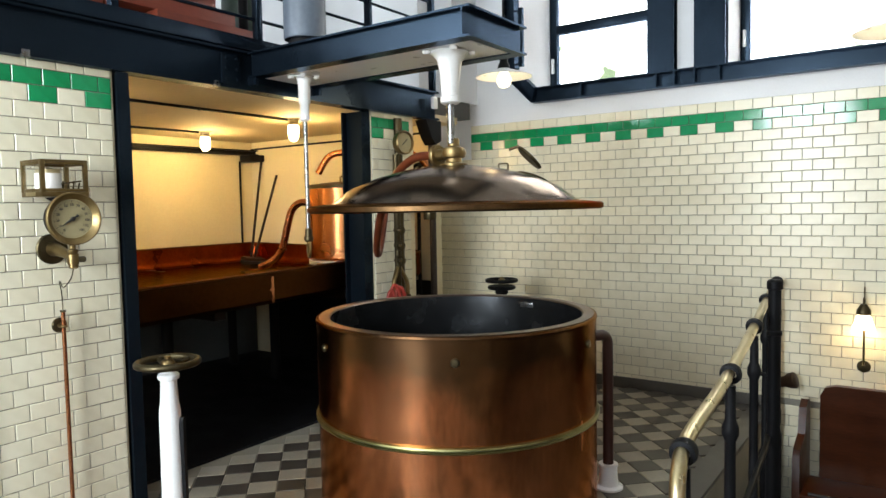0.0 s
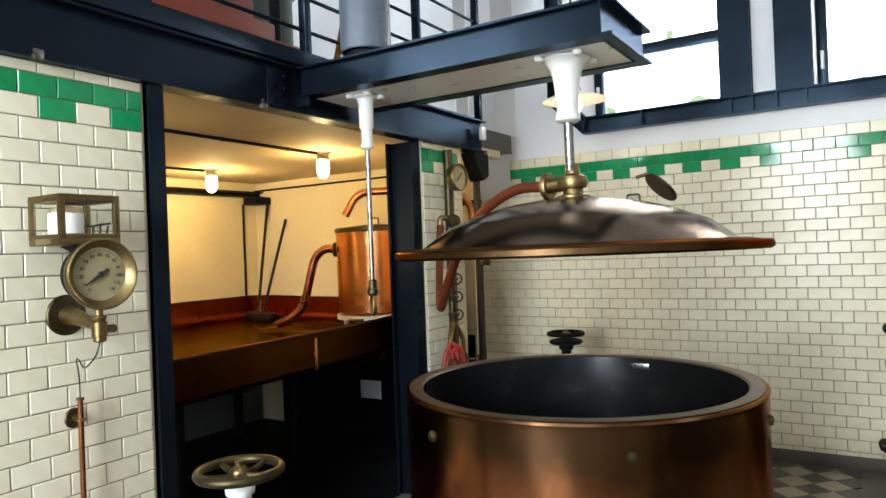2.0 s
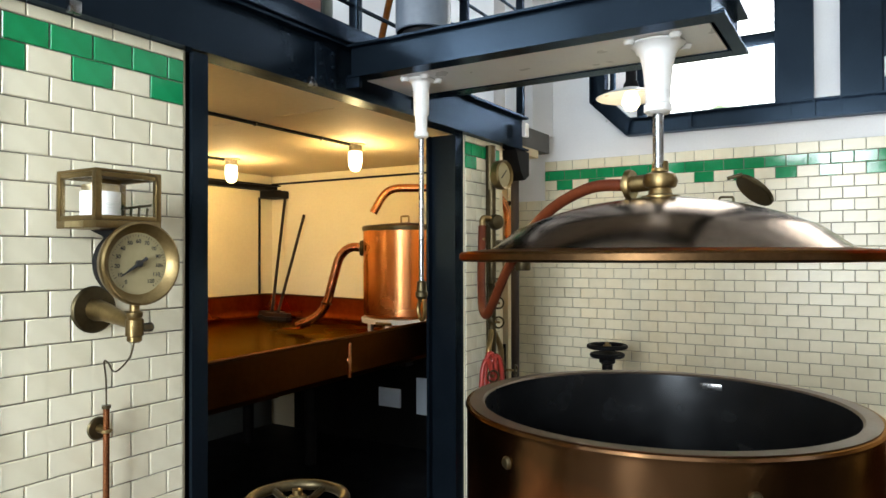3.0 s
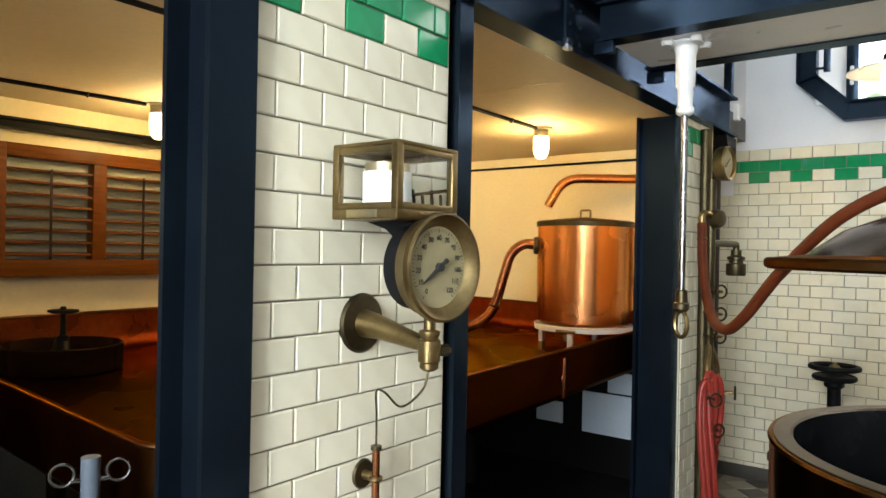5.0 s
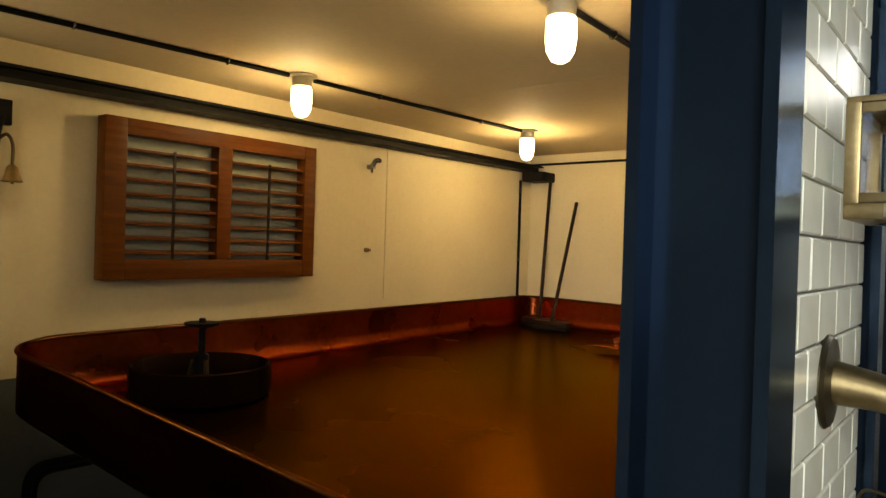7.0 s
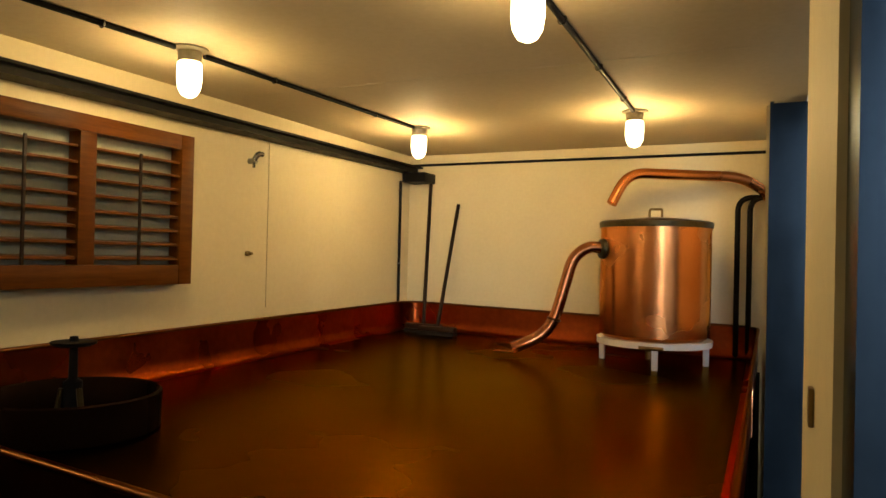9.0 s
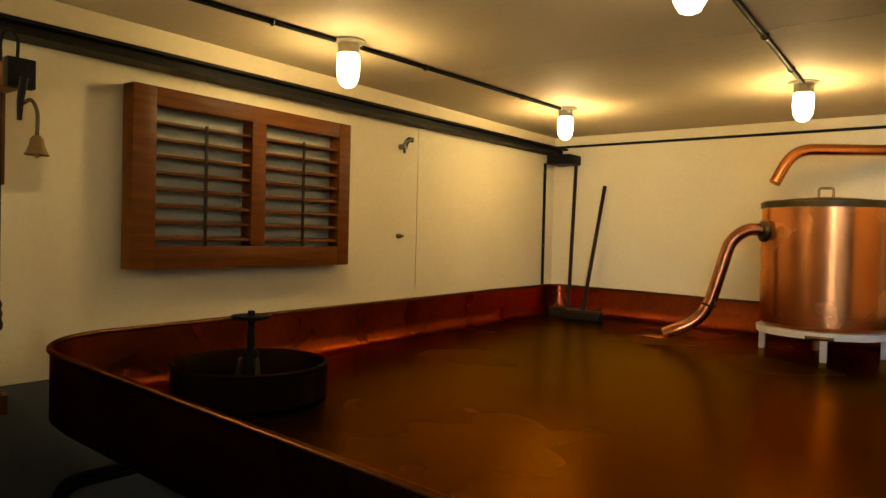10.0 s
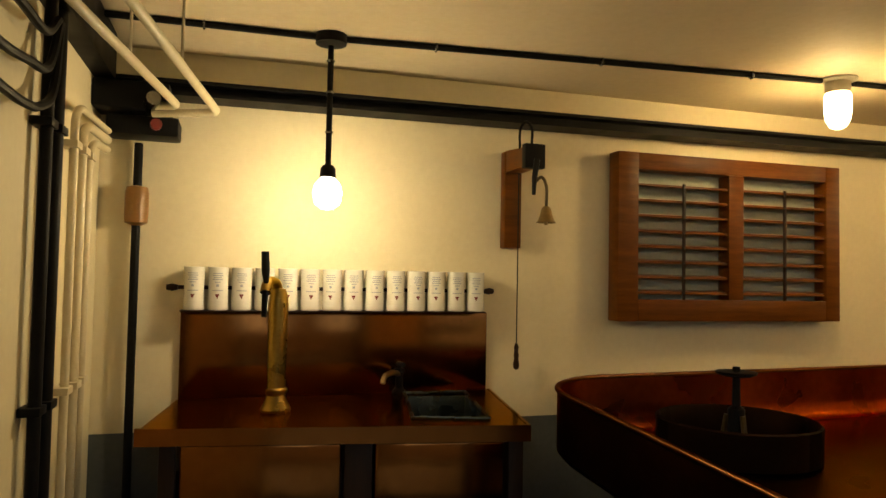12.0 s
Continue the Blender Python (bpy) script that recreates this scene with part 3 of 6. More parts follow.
def lid():
    LX, LY, LR, LZ = -2.295, 3.121, 0.797, 1.618
    t = thing("vessel_lid", "shallow domed bronzed lid hanging over the copper vessel", "lid", (LX, LY, LZ))
    c = (LX, LY, 0)
    part("dome", lathe([(LR - 0.115, LZ + 0.016), (LR - 0.13, LZ + 0.026), (0.56, LZ + 0.105), (0.42, LZ + 0.160), (0.28, LZ + 0.198), (0.14, LZ + 0.220), (0.05, LZ + 0.226), (0, LZ + 0.226)], c, segments=96), LID_METAL, t)
    part("rim", lathe([(LR - 0.125, LZ + 0.018), (LR - 0.10, LZ + 0.022), (LR - 0.008, LZ + 0.012), (LR, LZ + 0.004), (LR, LZ - 0.016), (LR - 0.012, LZ - 0.024), (LR - 0.05, LZ - 0.022), (LR - 0.06, LZ - 0.006), (LR - 0.13, LZ + 0.006)], c, segments=96), LID_RIM, t, "brown bronze rim")
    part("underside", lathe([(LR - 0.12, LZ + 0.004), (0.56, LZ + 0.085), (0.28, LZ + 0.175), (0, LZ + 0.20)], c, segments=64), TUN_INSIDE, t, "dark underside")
    # counter handle and small catch on the dome
    part("hatch_cover", lathe([(0, -0.010), (0.080, -0.010), (0.086, -0.004), (0.086, 0.006), (0.06, 0.012), (0, 0.014)], (-1.990, 3.420, 1.882), (0.57, 0.42, 0.71), 36), BRONZE_DARK, t, "small open hatch cover")
    part("hatch_ring", lathe([(0.085, 0), (0.09, 0.012), (0.075, 0.016), (0.07, 0.004)], (-1.99, 3.45, 1.765), (0.25, 0.3, 1), 32), BRONZE_DARK, t)
    part("handle_pin", rod((-2.085, 3.36, 1.93), (-2.03, 3.375, 1.945), 0.008), BRONZE_DARK, t)
    part("catch", tube(bent([(-2.10, 3.27, 1.815), (-2.10, 3.27, 1.848), (-2.05, 3.285, 1.848), (-2.05, 3.285, 1.81)], 0.01), 0.005, 8), BRONZE_DARK, t)
    # collar on top, with the elbow that takes the hose
    collar = part("collar", lathe([(0.075, LZ + 0.222), (0.075, LZ + 0.232), (0.046, LZ + 0.240), (0.042, LZ + 0.262), (0.060, LZ + 0.268), (0.068, LZ + 0.29), (0.060, LZ + 0.318), (0.034, LZ + 0.33), (0.030, LZ + 0.37), (0, LZ + 0.37)], c, segments=32), BRASS, t, "aged brass collar")
    part("elbow", rod((LX, LY, LZ + 0.292), (LX - 0.135, LY + 0.02, LZ + 0.286), 0.034), BRASS, collar)
    part("flange", lathe([(0, -0.012), (0.058, -0.012), (0.062, -0.004), (0.062, 0.010), (0.05, 0.016), (0, 0.016)], (LX - 0.125, LY + 0.02, LZ + 0.286), (-1, 0.15, 0), 28), BRASS, collar)
    return t


def suspension(x, y, name, label, rod_end, big):
    t = thing(name, label, "hanger", (x, y, 2.45))
    k = 1.0 if big else 0.62
    outline = [(0, 2.452), (0.105, 2.452), (0.106, 2.444), (0.086, 2.430), (0.068, 2.400), (0.057, 2.350), (0.050, 2.270), (0.047, 2.215), (0.054, 2.208), (0.054, 2.182), (0.040, 2.172), (0, 2.172)]
    if not big:
        outline = [(0, 2.452), (0.064, 2.452), (0.065, 2.445), (0.046, 2.434), (0.038, 2.405), (0.036, 2.285), (0.029, 2.276), (0.028, 2.205), (0.034, 2.200), (0.034, 2.180), (0.024, 2.172), (0, 2.172)]
    sleeve = part("sleeve", lathe(outline, (x, y, 0), segments=32), ENAMEL_WHITE, t, "white painted flared sleeve")
    for i in range(4):
        a = math.radians(45 + 90 * i)
        part("bolt", lathe([(0.022, 0), (0.024, -0.008), (0.018, -0.020), (0, -0.022)], (x + 0.125 * k * math.cos(a), y + 0.125 * k * math.sin(a), 2.456), segments=12), ENAMEL_WHITE, sleeve)
    part("shaft", rod((x, y, rod_end), (x, y, 2.18), 0.021 if big else 0.013), CHROME, t, "worn chrome shaft")
    return t


def hook_eye(t, x, y):
    part("socket", lathe([(0.013, 1.50), (0.022, 1.495), (0.024, 1.45), (0.030, 1.445), (0.030, 1.425), (0.018, 1.41), (0, 1.41)], (x, y, 0), segments=20), BRONZE_DARK, t)
    part("eye", tube([(x + 0.03 * math.sin(a), y - 0.018 * math.sin(a), 1.365 + 0.05 * math.cos(a)) for a in [2 * math.pi * i / 24 for i in range(24)]], 0.009, 8, closed=True), BRASS, t)


def hand_wheel(t, x, y, z, radius, material, tilt=0.0):
    w = part("wheel", ring((x, y, z), radius, 0.016, (0, tilt, 1), 40, 10), material, t, "worn iron hand wheel")
    for k in range(5):
        a = 2 * math.pi * k / 5 + 0.4
        part("spoke", tube([(x, y, z - 0.012), (x + radius * 0.55 * math.cos(a), y + radius * 0.55 * math.sin(a), z - 0.014), (x + radius * math.cos(a), y + radius * math.sin(a), z)], 0.010, 8), material, w)
    part("hub", lathe([(0, -0.03), (0.03, -0.03), (0.032, 0.0), (0.024, 0.012), (0.014, 0.016), (0.014, 0.03), (0, 0.034)], (x, y, z), segments=20), BRASS, w)
    return w


def valve_stand_white():
    x, y, z = -2.951, 1.767, 0.941
    t = thing("valve_stand", "white painted valve pillar with a dark bronze hand wheel", "valve", (x, y, 0))
    hand_wheel(t, x, y, z, 0.130, BRONZE_DARK)
    part("column", lathe([(0.11, 0), (0.11, 0.02), (0.085, 0.03), (0.060, 0.05), (0.050, 0.35), (0.047, 0.72), (0.040, 0.76), (0.036, 0.84), (0.036, 0.862), (0.046, 0.868), (0.048, 0.884), (0.042, 0.892), (0.032, 0.896), (0.030, 0.912), (0, 0.912)], (x, y, 0), segments=28), ENAMEL_WHITE, t, "white painted column")
    guide = prism([(-0.018, 0.10), (0.018, 0.10), (0.018, 0.66), (0.010, 0.69), (-0.010, 0.69), (-0.018, 0.66)], "x", 0.040, 0.062)
    bmesh.ops.transform(guide, matrix=pose(x, y, 0, 0, 0, 38), verts=guide.verts)
    part("slot_guide", guide, STEEL_BLACK, t, "black slotted guide")


def valve_stand_black():
    x, y, z = -3.138, 5.035, 0.985
    t = thing("valve_stand", "black iron valve pillar with two stacked hand wheels", "valve", (x, y, 0))
    hand_wheel(t, x, y, z, 0.125, STEEL_BLACK)
    part("lower_wheel", ring((x, y, z - 0.06), 0.105, 0.016, segments=36), STEEL_BLACK, t)
    part("column", lathe([(0.09, 0), (0.09, 0.02), (0.05, 0.04), (0.042, 0.5), (0.036, 0.86), (0.055, 0.875), (0.055, 0.90), (0.09, 0.915), (0.09, 0.935), (0.03, 0.95), (0, 0.95)], (x, y, 0), segments=24), STEEL_BLACK, t)


def drain_pipe():
    x, y = -1.635, 3.66
    t = thing("drain_pipe", "dark red pipe that leaves the vessel into a white floor socket", "pipe", (x, y, 0))
    part("pipe", tube(bent([(x, y, 0.10), (x, y, 0.885), (KX + 0.62, KY + 0.42, 0.885)], 0.09), 0.030, 14), surface("brown_red_pipe_paint", (0.030, 0.010, 0.008), (0.055, 0.018, 0.012), (0.3, 0.45)), t)
    part("socket", lathe([(0.082, 0), (0.082, 0.012), (0.060, 0.022), (0.052, 0.06), (0.050, 0.125), (0.056, 0.13), (0.054, 0.142), (0.034, 0.142), (0, 0.142)], (x, y, 0), segments=28), ENAMEL_WHITE, t, "white ceramic floor socket")


def railing():
    t = thing("stair_railing", "brass handrail on black cast iron balusters beside the stair well", "railing", (-0.86, 3.2, -0.9))
    pts = curve_points([(-0.72, 1.93, 0.40), (-0.735, 1.96, 0.62), (-0.755, 2.03, 0.80), (-0.775, 2.20, 0.865), (-0.80, 2.7, 0.900), (-0.85, 3.3, 0.935), (-0.902, 3.85, 0.965), (-0.997, 4.673, 0.992), (-1.060, 5.25, 1.000), (-1.111, 5.715, 1.002)], 8)
    part("handrail", tube(pts, 0.024, 14), BRASS_BRIGHT, t, "polished brass handrail")
    for x, y, z in ((-0.765, 2.12, 0.845), (-0.812, 2.93, 0.914), (-0.900, 3.83, 0.964), (-0.997, 4.673, 0.992), (-1.108, 5.690, 1.002)):
        k = part("baluster", lathe([(0.030, -0.9), (0.030, -0.1), (0.038, -0.08), (0.038, 0.02), (0.024, 0.05), (0.022, z - 0.28), (0.034, z - 0.25), (0.034, z - 0.22), (0.022, z - 0.19), (0.020, z - 0.05), (0, z - 0.05)], (x, y, 0), segments=18), STEEL_BLACK, t)
        part("collar", lathe([(0.026, -0.026), (0.040, -0.022), (0.044, 0.0), (0.040, 0.022), (0.026, 0.026)], (x, y, z), (-0.06, 1, 0.04), 24), STEEL_BLACK, k)
    part("lower_rail", tube([(-0.77, 2.12, 0.12), (-0.87, 4.0, 0.28), (-1.10, 5.68, 0.34)], 0.016, 10), STEEL_BLACK, t)
    end = part("tall_pipe", lathe([(0.042, -0.9), (0.042, 0.3), (0.036, 0.33), (0.034, 0.86), (0.040, 0.865), (0.040, 0.885), (0.034, 0.89), (0.034, 1.12), (0.042, 1.125), (0.042, 1.165), (0.030, 1.177), (0, 1.178)], (-0.866, 4.19, 0), segments=20), STEEL_BLACK, t, "tall black iron pipe with a cap")
    part("pipe_tie", rod((-0.866, 4.19, 0.62), (-0.935, 4.17, 0.64), 0.012), STEEL_BLACK, end)
    part("stub", lathe([(0.030, 0), (0.048, 0.02), (0.040, 0.09), (0.040, 0.15), (0.058, 0.19), (0.062, 0.225), (0.050, 0.235), (0, 0.237)], (-1.19, 5.70, 0.205), (0.95, -0.12, 0.28), 24), WOOD_DARK, t, "dark turned wooden stub")


def bench():
    x0, x1, y = -0.93, 0.75, 5.60
    t = thing("bench", "varnished brown wooden bench with a curved back in the stair well", "bench", ((x0 + x1) / 2, y, -0.9))
    part("backrest", prism([(x0 + 0.12, -0.45), (x1, -0.45), (x1, 0.25), (x0 + 0.22, 0.25), (x0 + 0.15, 0.23), (x0 + 0.12, 0.17)], "y", y + 0.10, y + 0.16), WOOD_BENCH, t)
    part("seat", box(x0 + 0.02, x1, y - 0.32, y + 0.12, -0.49, -0.45, 0.012), WOOD_BENCH, t)
    for x in (x0, x1 - 0.05):
        part("side_panel", prism([(y - 0.34, -0.9), (y + 0.15, -0.9), (y + 0.15, 0.10), (y + 0.06, 0.14), (y - 0.04, 0.10), (y - 0.10, -0.08), (y - 0.30, -0.14), (y - 0.34, -0.20)], "x", x, x + 0.05), WOOD_BENCH, t)
    part("cushion_edge", tube([(x0 + 0.1, y - 0.30, -0.44), (x1 - 0.1, y - 0.30, -0.44)], 0.015, 8), WOOD_DARK, t)


def wall_lamp():
    x, y = -0.545, FAR_Y - 0.01
    t = thing("wall_lamp", "lit glass wall lamp on a dark bronze bracket on tiles", "lamp", (x, y, 0.6))
    part("backplate", lathe([(0.045, 0), (0.045, 0.008), (0.025, 0.02), (0, 0.024)], (x, y, 0.395), (0, -1, 0), 20), BRONZE_DARK, t)
    part("stem", tube(bent([(x, y, 0.395), (x, y - 0.05, 0.425), (x, y - 0.05, 0.905), (x, y - 0.10, 0.905), (x, y - 0.10, 0.855)], 0.02), 0.007, 10), BRONZE_DARK, t)
    part("finial", rod((x, y - 0.05, 0.905), (x, y - 0.05, 0.985), 0.005), BRONZE_DARK, t)
    part("holder", lathe([(0, 0.865), (0.02, 0.865), (0.045, 0.825), (0.048, 0.795), (0.04, 0.790), (0, 0.790)], (x, y - 0.10, 0), segments=20), BRONZE_DARK, t)
    shade = part("shade", lathe([(0.034, 0.791), (0.050, 0.770), (0.060, 0.730), (0.076, 0.690), (0.073, 0.690), (0.056, 0.730), (0.046, 0.768), (0.030, 0.789)], (x, y - 0.10, 0), segments=28), SHADE_GLOW, t, "glowing opal glass shade")
    shade.visible_shadow = False
    lamp = bpy.data.lights.new("wall_lamp_light", "POINT")
    lamp.energy, lamp.color, lamp.shadow_soft_size = 3.6, (1.0, 0.72, 0.36), 0.03
    new("wall_lamp_light", lamp).location = (x, y - 0.10, 0.715)


def pendant(x, y, z, top):
    t = thing("pendant_lamp", "white enamel pendant lamp with a lit bulb", "lamp", (x, y, z), "pendant lamps over the vessel")
    part("shade", lathe([(0.030, 0.075), (0.040, 0.065), (0.06, 0.050), (0.15, 0.026), (0.215, 0.0), (0.212, -0.004), (0.145, 0.018), (0.055, 0.040), (0.0, 0.040)], (x, y, z), segments=40), ENAMEL_WHITE, t, "white enamel shade")
    part("holder", lathe([(0.050, 0.058), (0.044, 0.085), (0.032, 0.105), (0.032, 0.165), (0.042, 0.172), (0.042, 0.195), (0.012, 0.205), (0, 0.205)], (x, y, z), segments=20), STEEL_BLACK, t, "black lamp holder")
    part("stem", rod((x, y, z + 0.19), (x, y, top), 0.008), STEEL_BLACK, t)
    b = part("bulb", lathe([(0, -0.088), (0.034, -0.078), (0.054, -0.045), (0.054, -0.01), (0.034, 0.03), (0, 0.04)], (x, y, z), segments=24), SHADE_GLOW, t, "lit opal bulb")
    b.visible_shadow = False
    lamp = bpy.data.lights.new("pendant_light", "POINT")
    lamp.energy, lamp.color, lamp.shadow_soft_size = 4, (1.0, 0.80, 0.50), 0.04
    new("pendant_light", lamp).location = (x, y, z - 0.02)


def lid_hose():
    t = thing("hose", "thick red rubber hose from the lid to the pipe stand", "hose", (-2.45, 3.15, 1.9))
    pts = curve_points([(-2.42, 3.14, 1.905), (-2.62, 3.18, 1.900), (-2.88, 3.30, 1.79), (-3.12, 3.46, 1.57), (-3.30, 3.62, 1.36), (-3.42, 3.77, 1.285), (-3.53, 3.93, 1.34), (-3.62, 4.09, 1.55), (-3.655, 4.17, 1.80)], 10)
    part("hose_body", tube(pts, 0.025, 14), RUBBER_RED, t)
    part("clamp", ring((-2.445, 3.145, 1.905), 0.030, 0.005, (-1, 0.2, 0), 20, 6), BRASS, t)


def valve(t, x, y, z, d):
    """A small brass globe valve on a pipe, its wheel facing along d."""
    d = Vector(d).normalized()
    b = part("valve_body", lathe([(0.018, -0.04), (0.026, -0.036), (0.026, -0.02), (0.034, 0.0), (0.026, 0.02), (0.026, 0.036), (0.018, 0.04)], (x, y, z), segments=16), BRONZE_DARK, t)
    part("spindle", rod((x, y, z), Vector((x, y, z)) + d * 0.10, 0.008), BRASS, b)
    part("hand_wheel", ring(Vector((x, y, z)) + d * 0.095, 0.034, 0.006, d, 20, 6), BRONZE_DARK, b)


def pipe_stand():
    x, y = -3.635, 4.26
    t = thing("pipe_stand", "bronze pipe stand with valves and a gauge before tiled wall", "pipes", (x, y, 0))
    part("main_pipe", rod((x, y, 0), (x, y, 2.04), 0.026), BRONZE_DARK, t)
    part("second_pipe", rod((x - 0.07, y + 0.12, 0), (x - 0.07, y + 0.12, 2.34), 0.034), BRONZE_DARK, t)
    part("drain_leg", rod((-3.825, 5.0, 0), (-3.825, 5.0, 2.30), 0.030), STEEL_RUST, t, "dark brown upright pipe")
    part("loop_pipe", tube(bent([(x, y - 0.02, 0.62), (x + 0.02, y - 0.09, 0.72), (x + 0.02, y - 0.09, 1.02), (x, y, 1.16)], 0.05), 0.018, 12), BRASS, t)
    part("loop_pipe", tube(bent([(x, y + 0.02, 0.62), (x + 0.02, y + 0.09, 0.72), (x + 0.02, y + 0.09, 1.02), (x, y, 1.16)], 0.05), 0.018, 12), BRASS, t)
    for z in (0.70, 1.20, 1.32, 1.44):
        valve(t, x, y, z, (0.8, -0.6, 0))
    valve(t, x + 0.02, y - 0.09, 0.88, (0.7, -0.7, 0))
    valve(t, x + 0.02, y + 0.09, 0.88, (0.9, 0.2, 0))
    part("float_chamber", lathe([(0, 0), (0.05, 0), (0.055, 0.01), (0.055, 0.07), (0.04, 0.075), (0.04, 0.09), (0.05, 0.095), (0.05, 0.11), (0.03, 0.12), (0.03, 0.15), (0, 0.15)], (x + 0.03, y + 0.40, 1.515), segments=24), BRONZE_DARK, t)
    part("arm", tube(bent([(x, y, 1.70), (x + 0.03, y + 0.40, 1.70), (x + 0.03, y + 0.40, 1.66)], 0.03), 0.019, 10), BRONZE_DARK, t)
    part("swivel", lathe([(0.02, -0.03), (0.045, -0.02), (0.052, 0.0), (0.045, 0.03), (0.02, 0.04), (0, 0.04)], (x + 0.03, y - 0.01, 1.83), (1, -0.4, 0), 24), BRONZE_DARK, t)
    part("hose_tail", tube(bent([(x + 0.03, y - 0.02, 1.84), (-3.655, 4.17, 1.86), (-3.655, 4.17, 1.77)], 0.03), 0.020, 12), BRASS, t)
    part("tap_lever", rod((x - 0.05, y - 0.06, 1.72), (x + 0.02, y - 0.14, 1.72), 0.008), BRASS, t)
    case = part("gauge_case", lathe([(0, -0.035), (0.085, -0.035), (0.092, -0.02), (0.095, 0.02), (0.088, 0.03), (0.078, 0.022), (0.078, 0.012)], (-3.575, 4.285, 2.13), (0.994, -0.105, 0), 36), BRASS, t, "brass pressure gauge case")
    part("dial", lathe([(0.079, 0.012), (0, 0.0121)], (-3.575, 4.285, 2.13), (0.994, -0.105, 0), 32), DIAL_FACE, case, "pale gauge dial")
    part("needle", rod(Vector((-3.575, 4.285, 2.13)) + Vector((0.994, -0.105, 0)) * 0.016 + Vector((0.003, 0.03, 0.03)), Vector((-3.575, 4.285, 2.13)) + Vector((0.994, -0.105, 0)) * 0.016 - Vector((0.003, 0.025, 0.02)), 0.003, segments=6), INK, case)


def hose_coil():
    x, y = -3.60, 4.17
    t = thing("coiled_hose", "scarlet hose hung in loops over the pipe stand", "hose", (x, y, 0.1))
    for k, (dx, dy, w, top, low) in enumerate(((0, 0, 0.05, 1.01, 0.20), (0.02, 0.035, 0.06, 0.99, 0.28), (-0.01, -0.03, 0.045, 0.97, 0.13))):
        pts = [(x + dx + 0.02 * math.sin(2 * a), y + dy + w * math.cos(a), (top + low) / 2 + (top - low) / 2 * math.sin(a)) for a in [2 * math.pi * i / 36 for i in range(36)]]
        part("loop", tube(pts, 0.016, 10, closed=True), HOSE_RED, t)


brew_vessel()
lid()
suspension(-2.297, 3.10, "lid_hanger", "white flared hanger with a chrome shaft that holds the lid", 1.96, True)
_h = suspension(-3.392, 3.07, "weight_hanger", "slim white hanger with a chrome rod and a brass eye", 1.49, False)
hook_eye(_h, -3.392, 3.07)
valve_stand_white()
valve_stand_black()
drain_pipe()
railing()
bench()
wall_lamp()
pendant(-2.84, 4.61, 2.60, ROOM_TOP)
pendant(-0.30, 4.20, 2.46, ROOM_TOP)
lid_hose()
pipe_stand()
hose_coil()


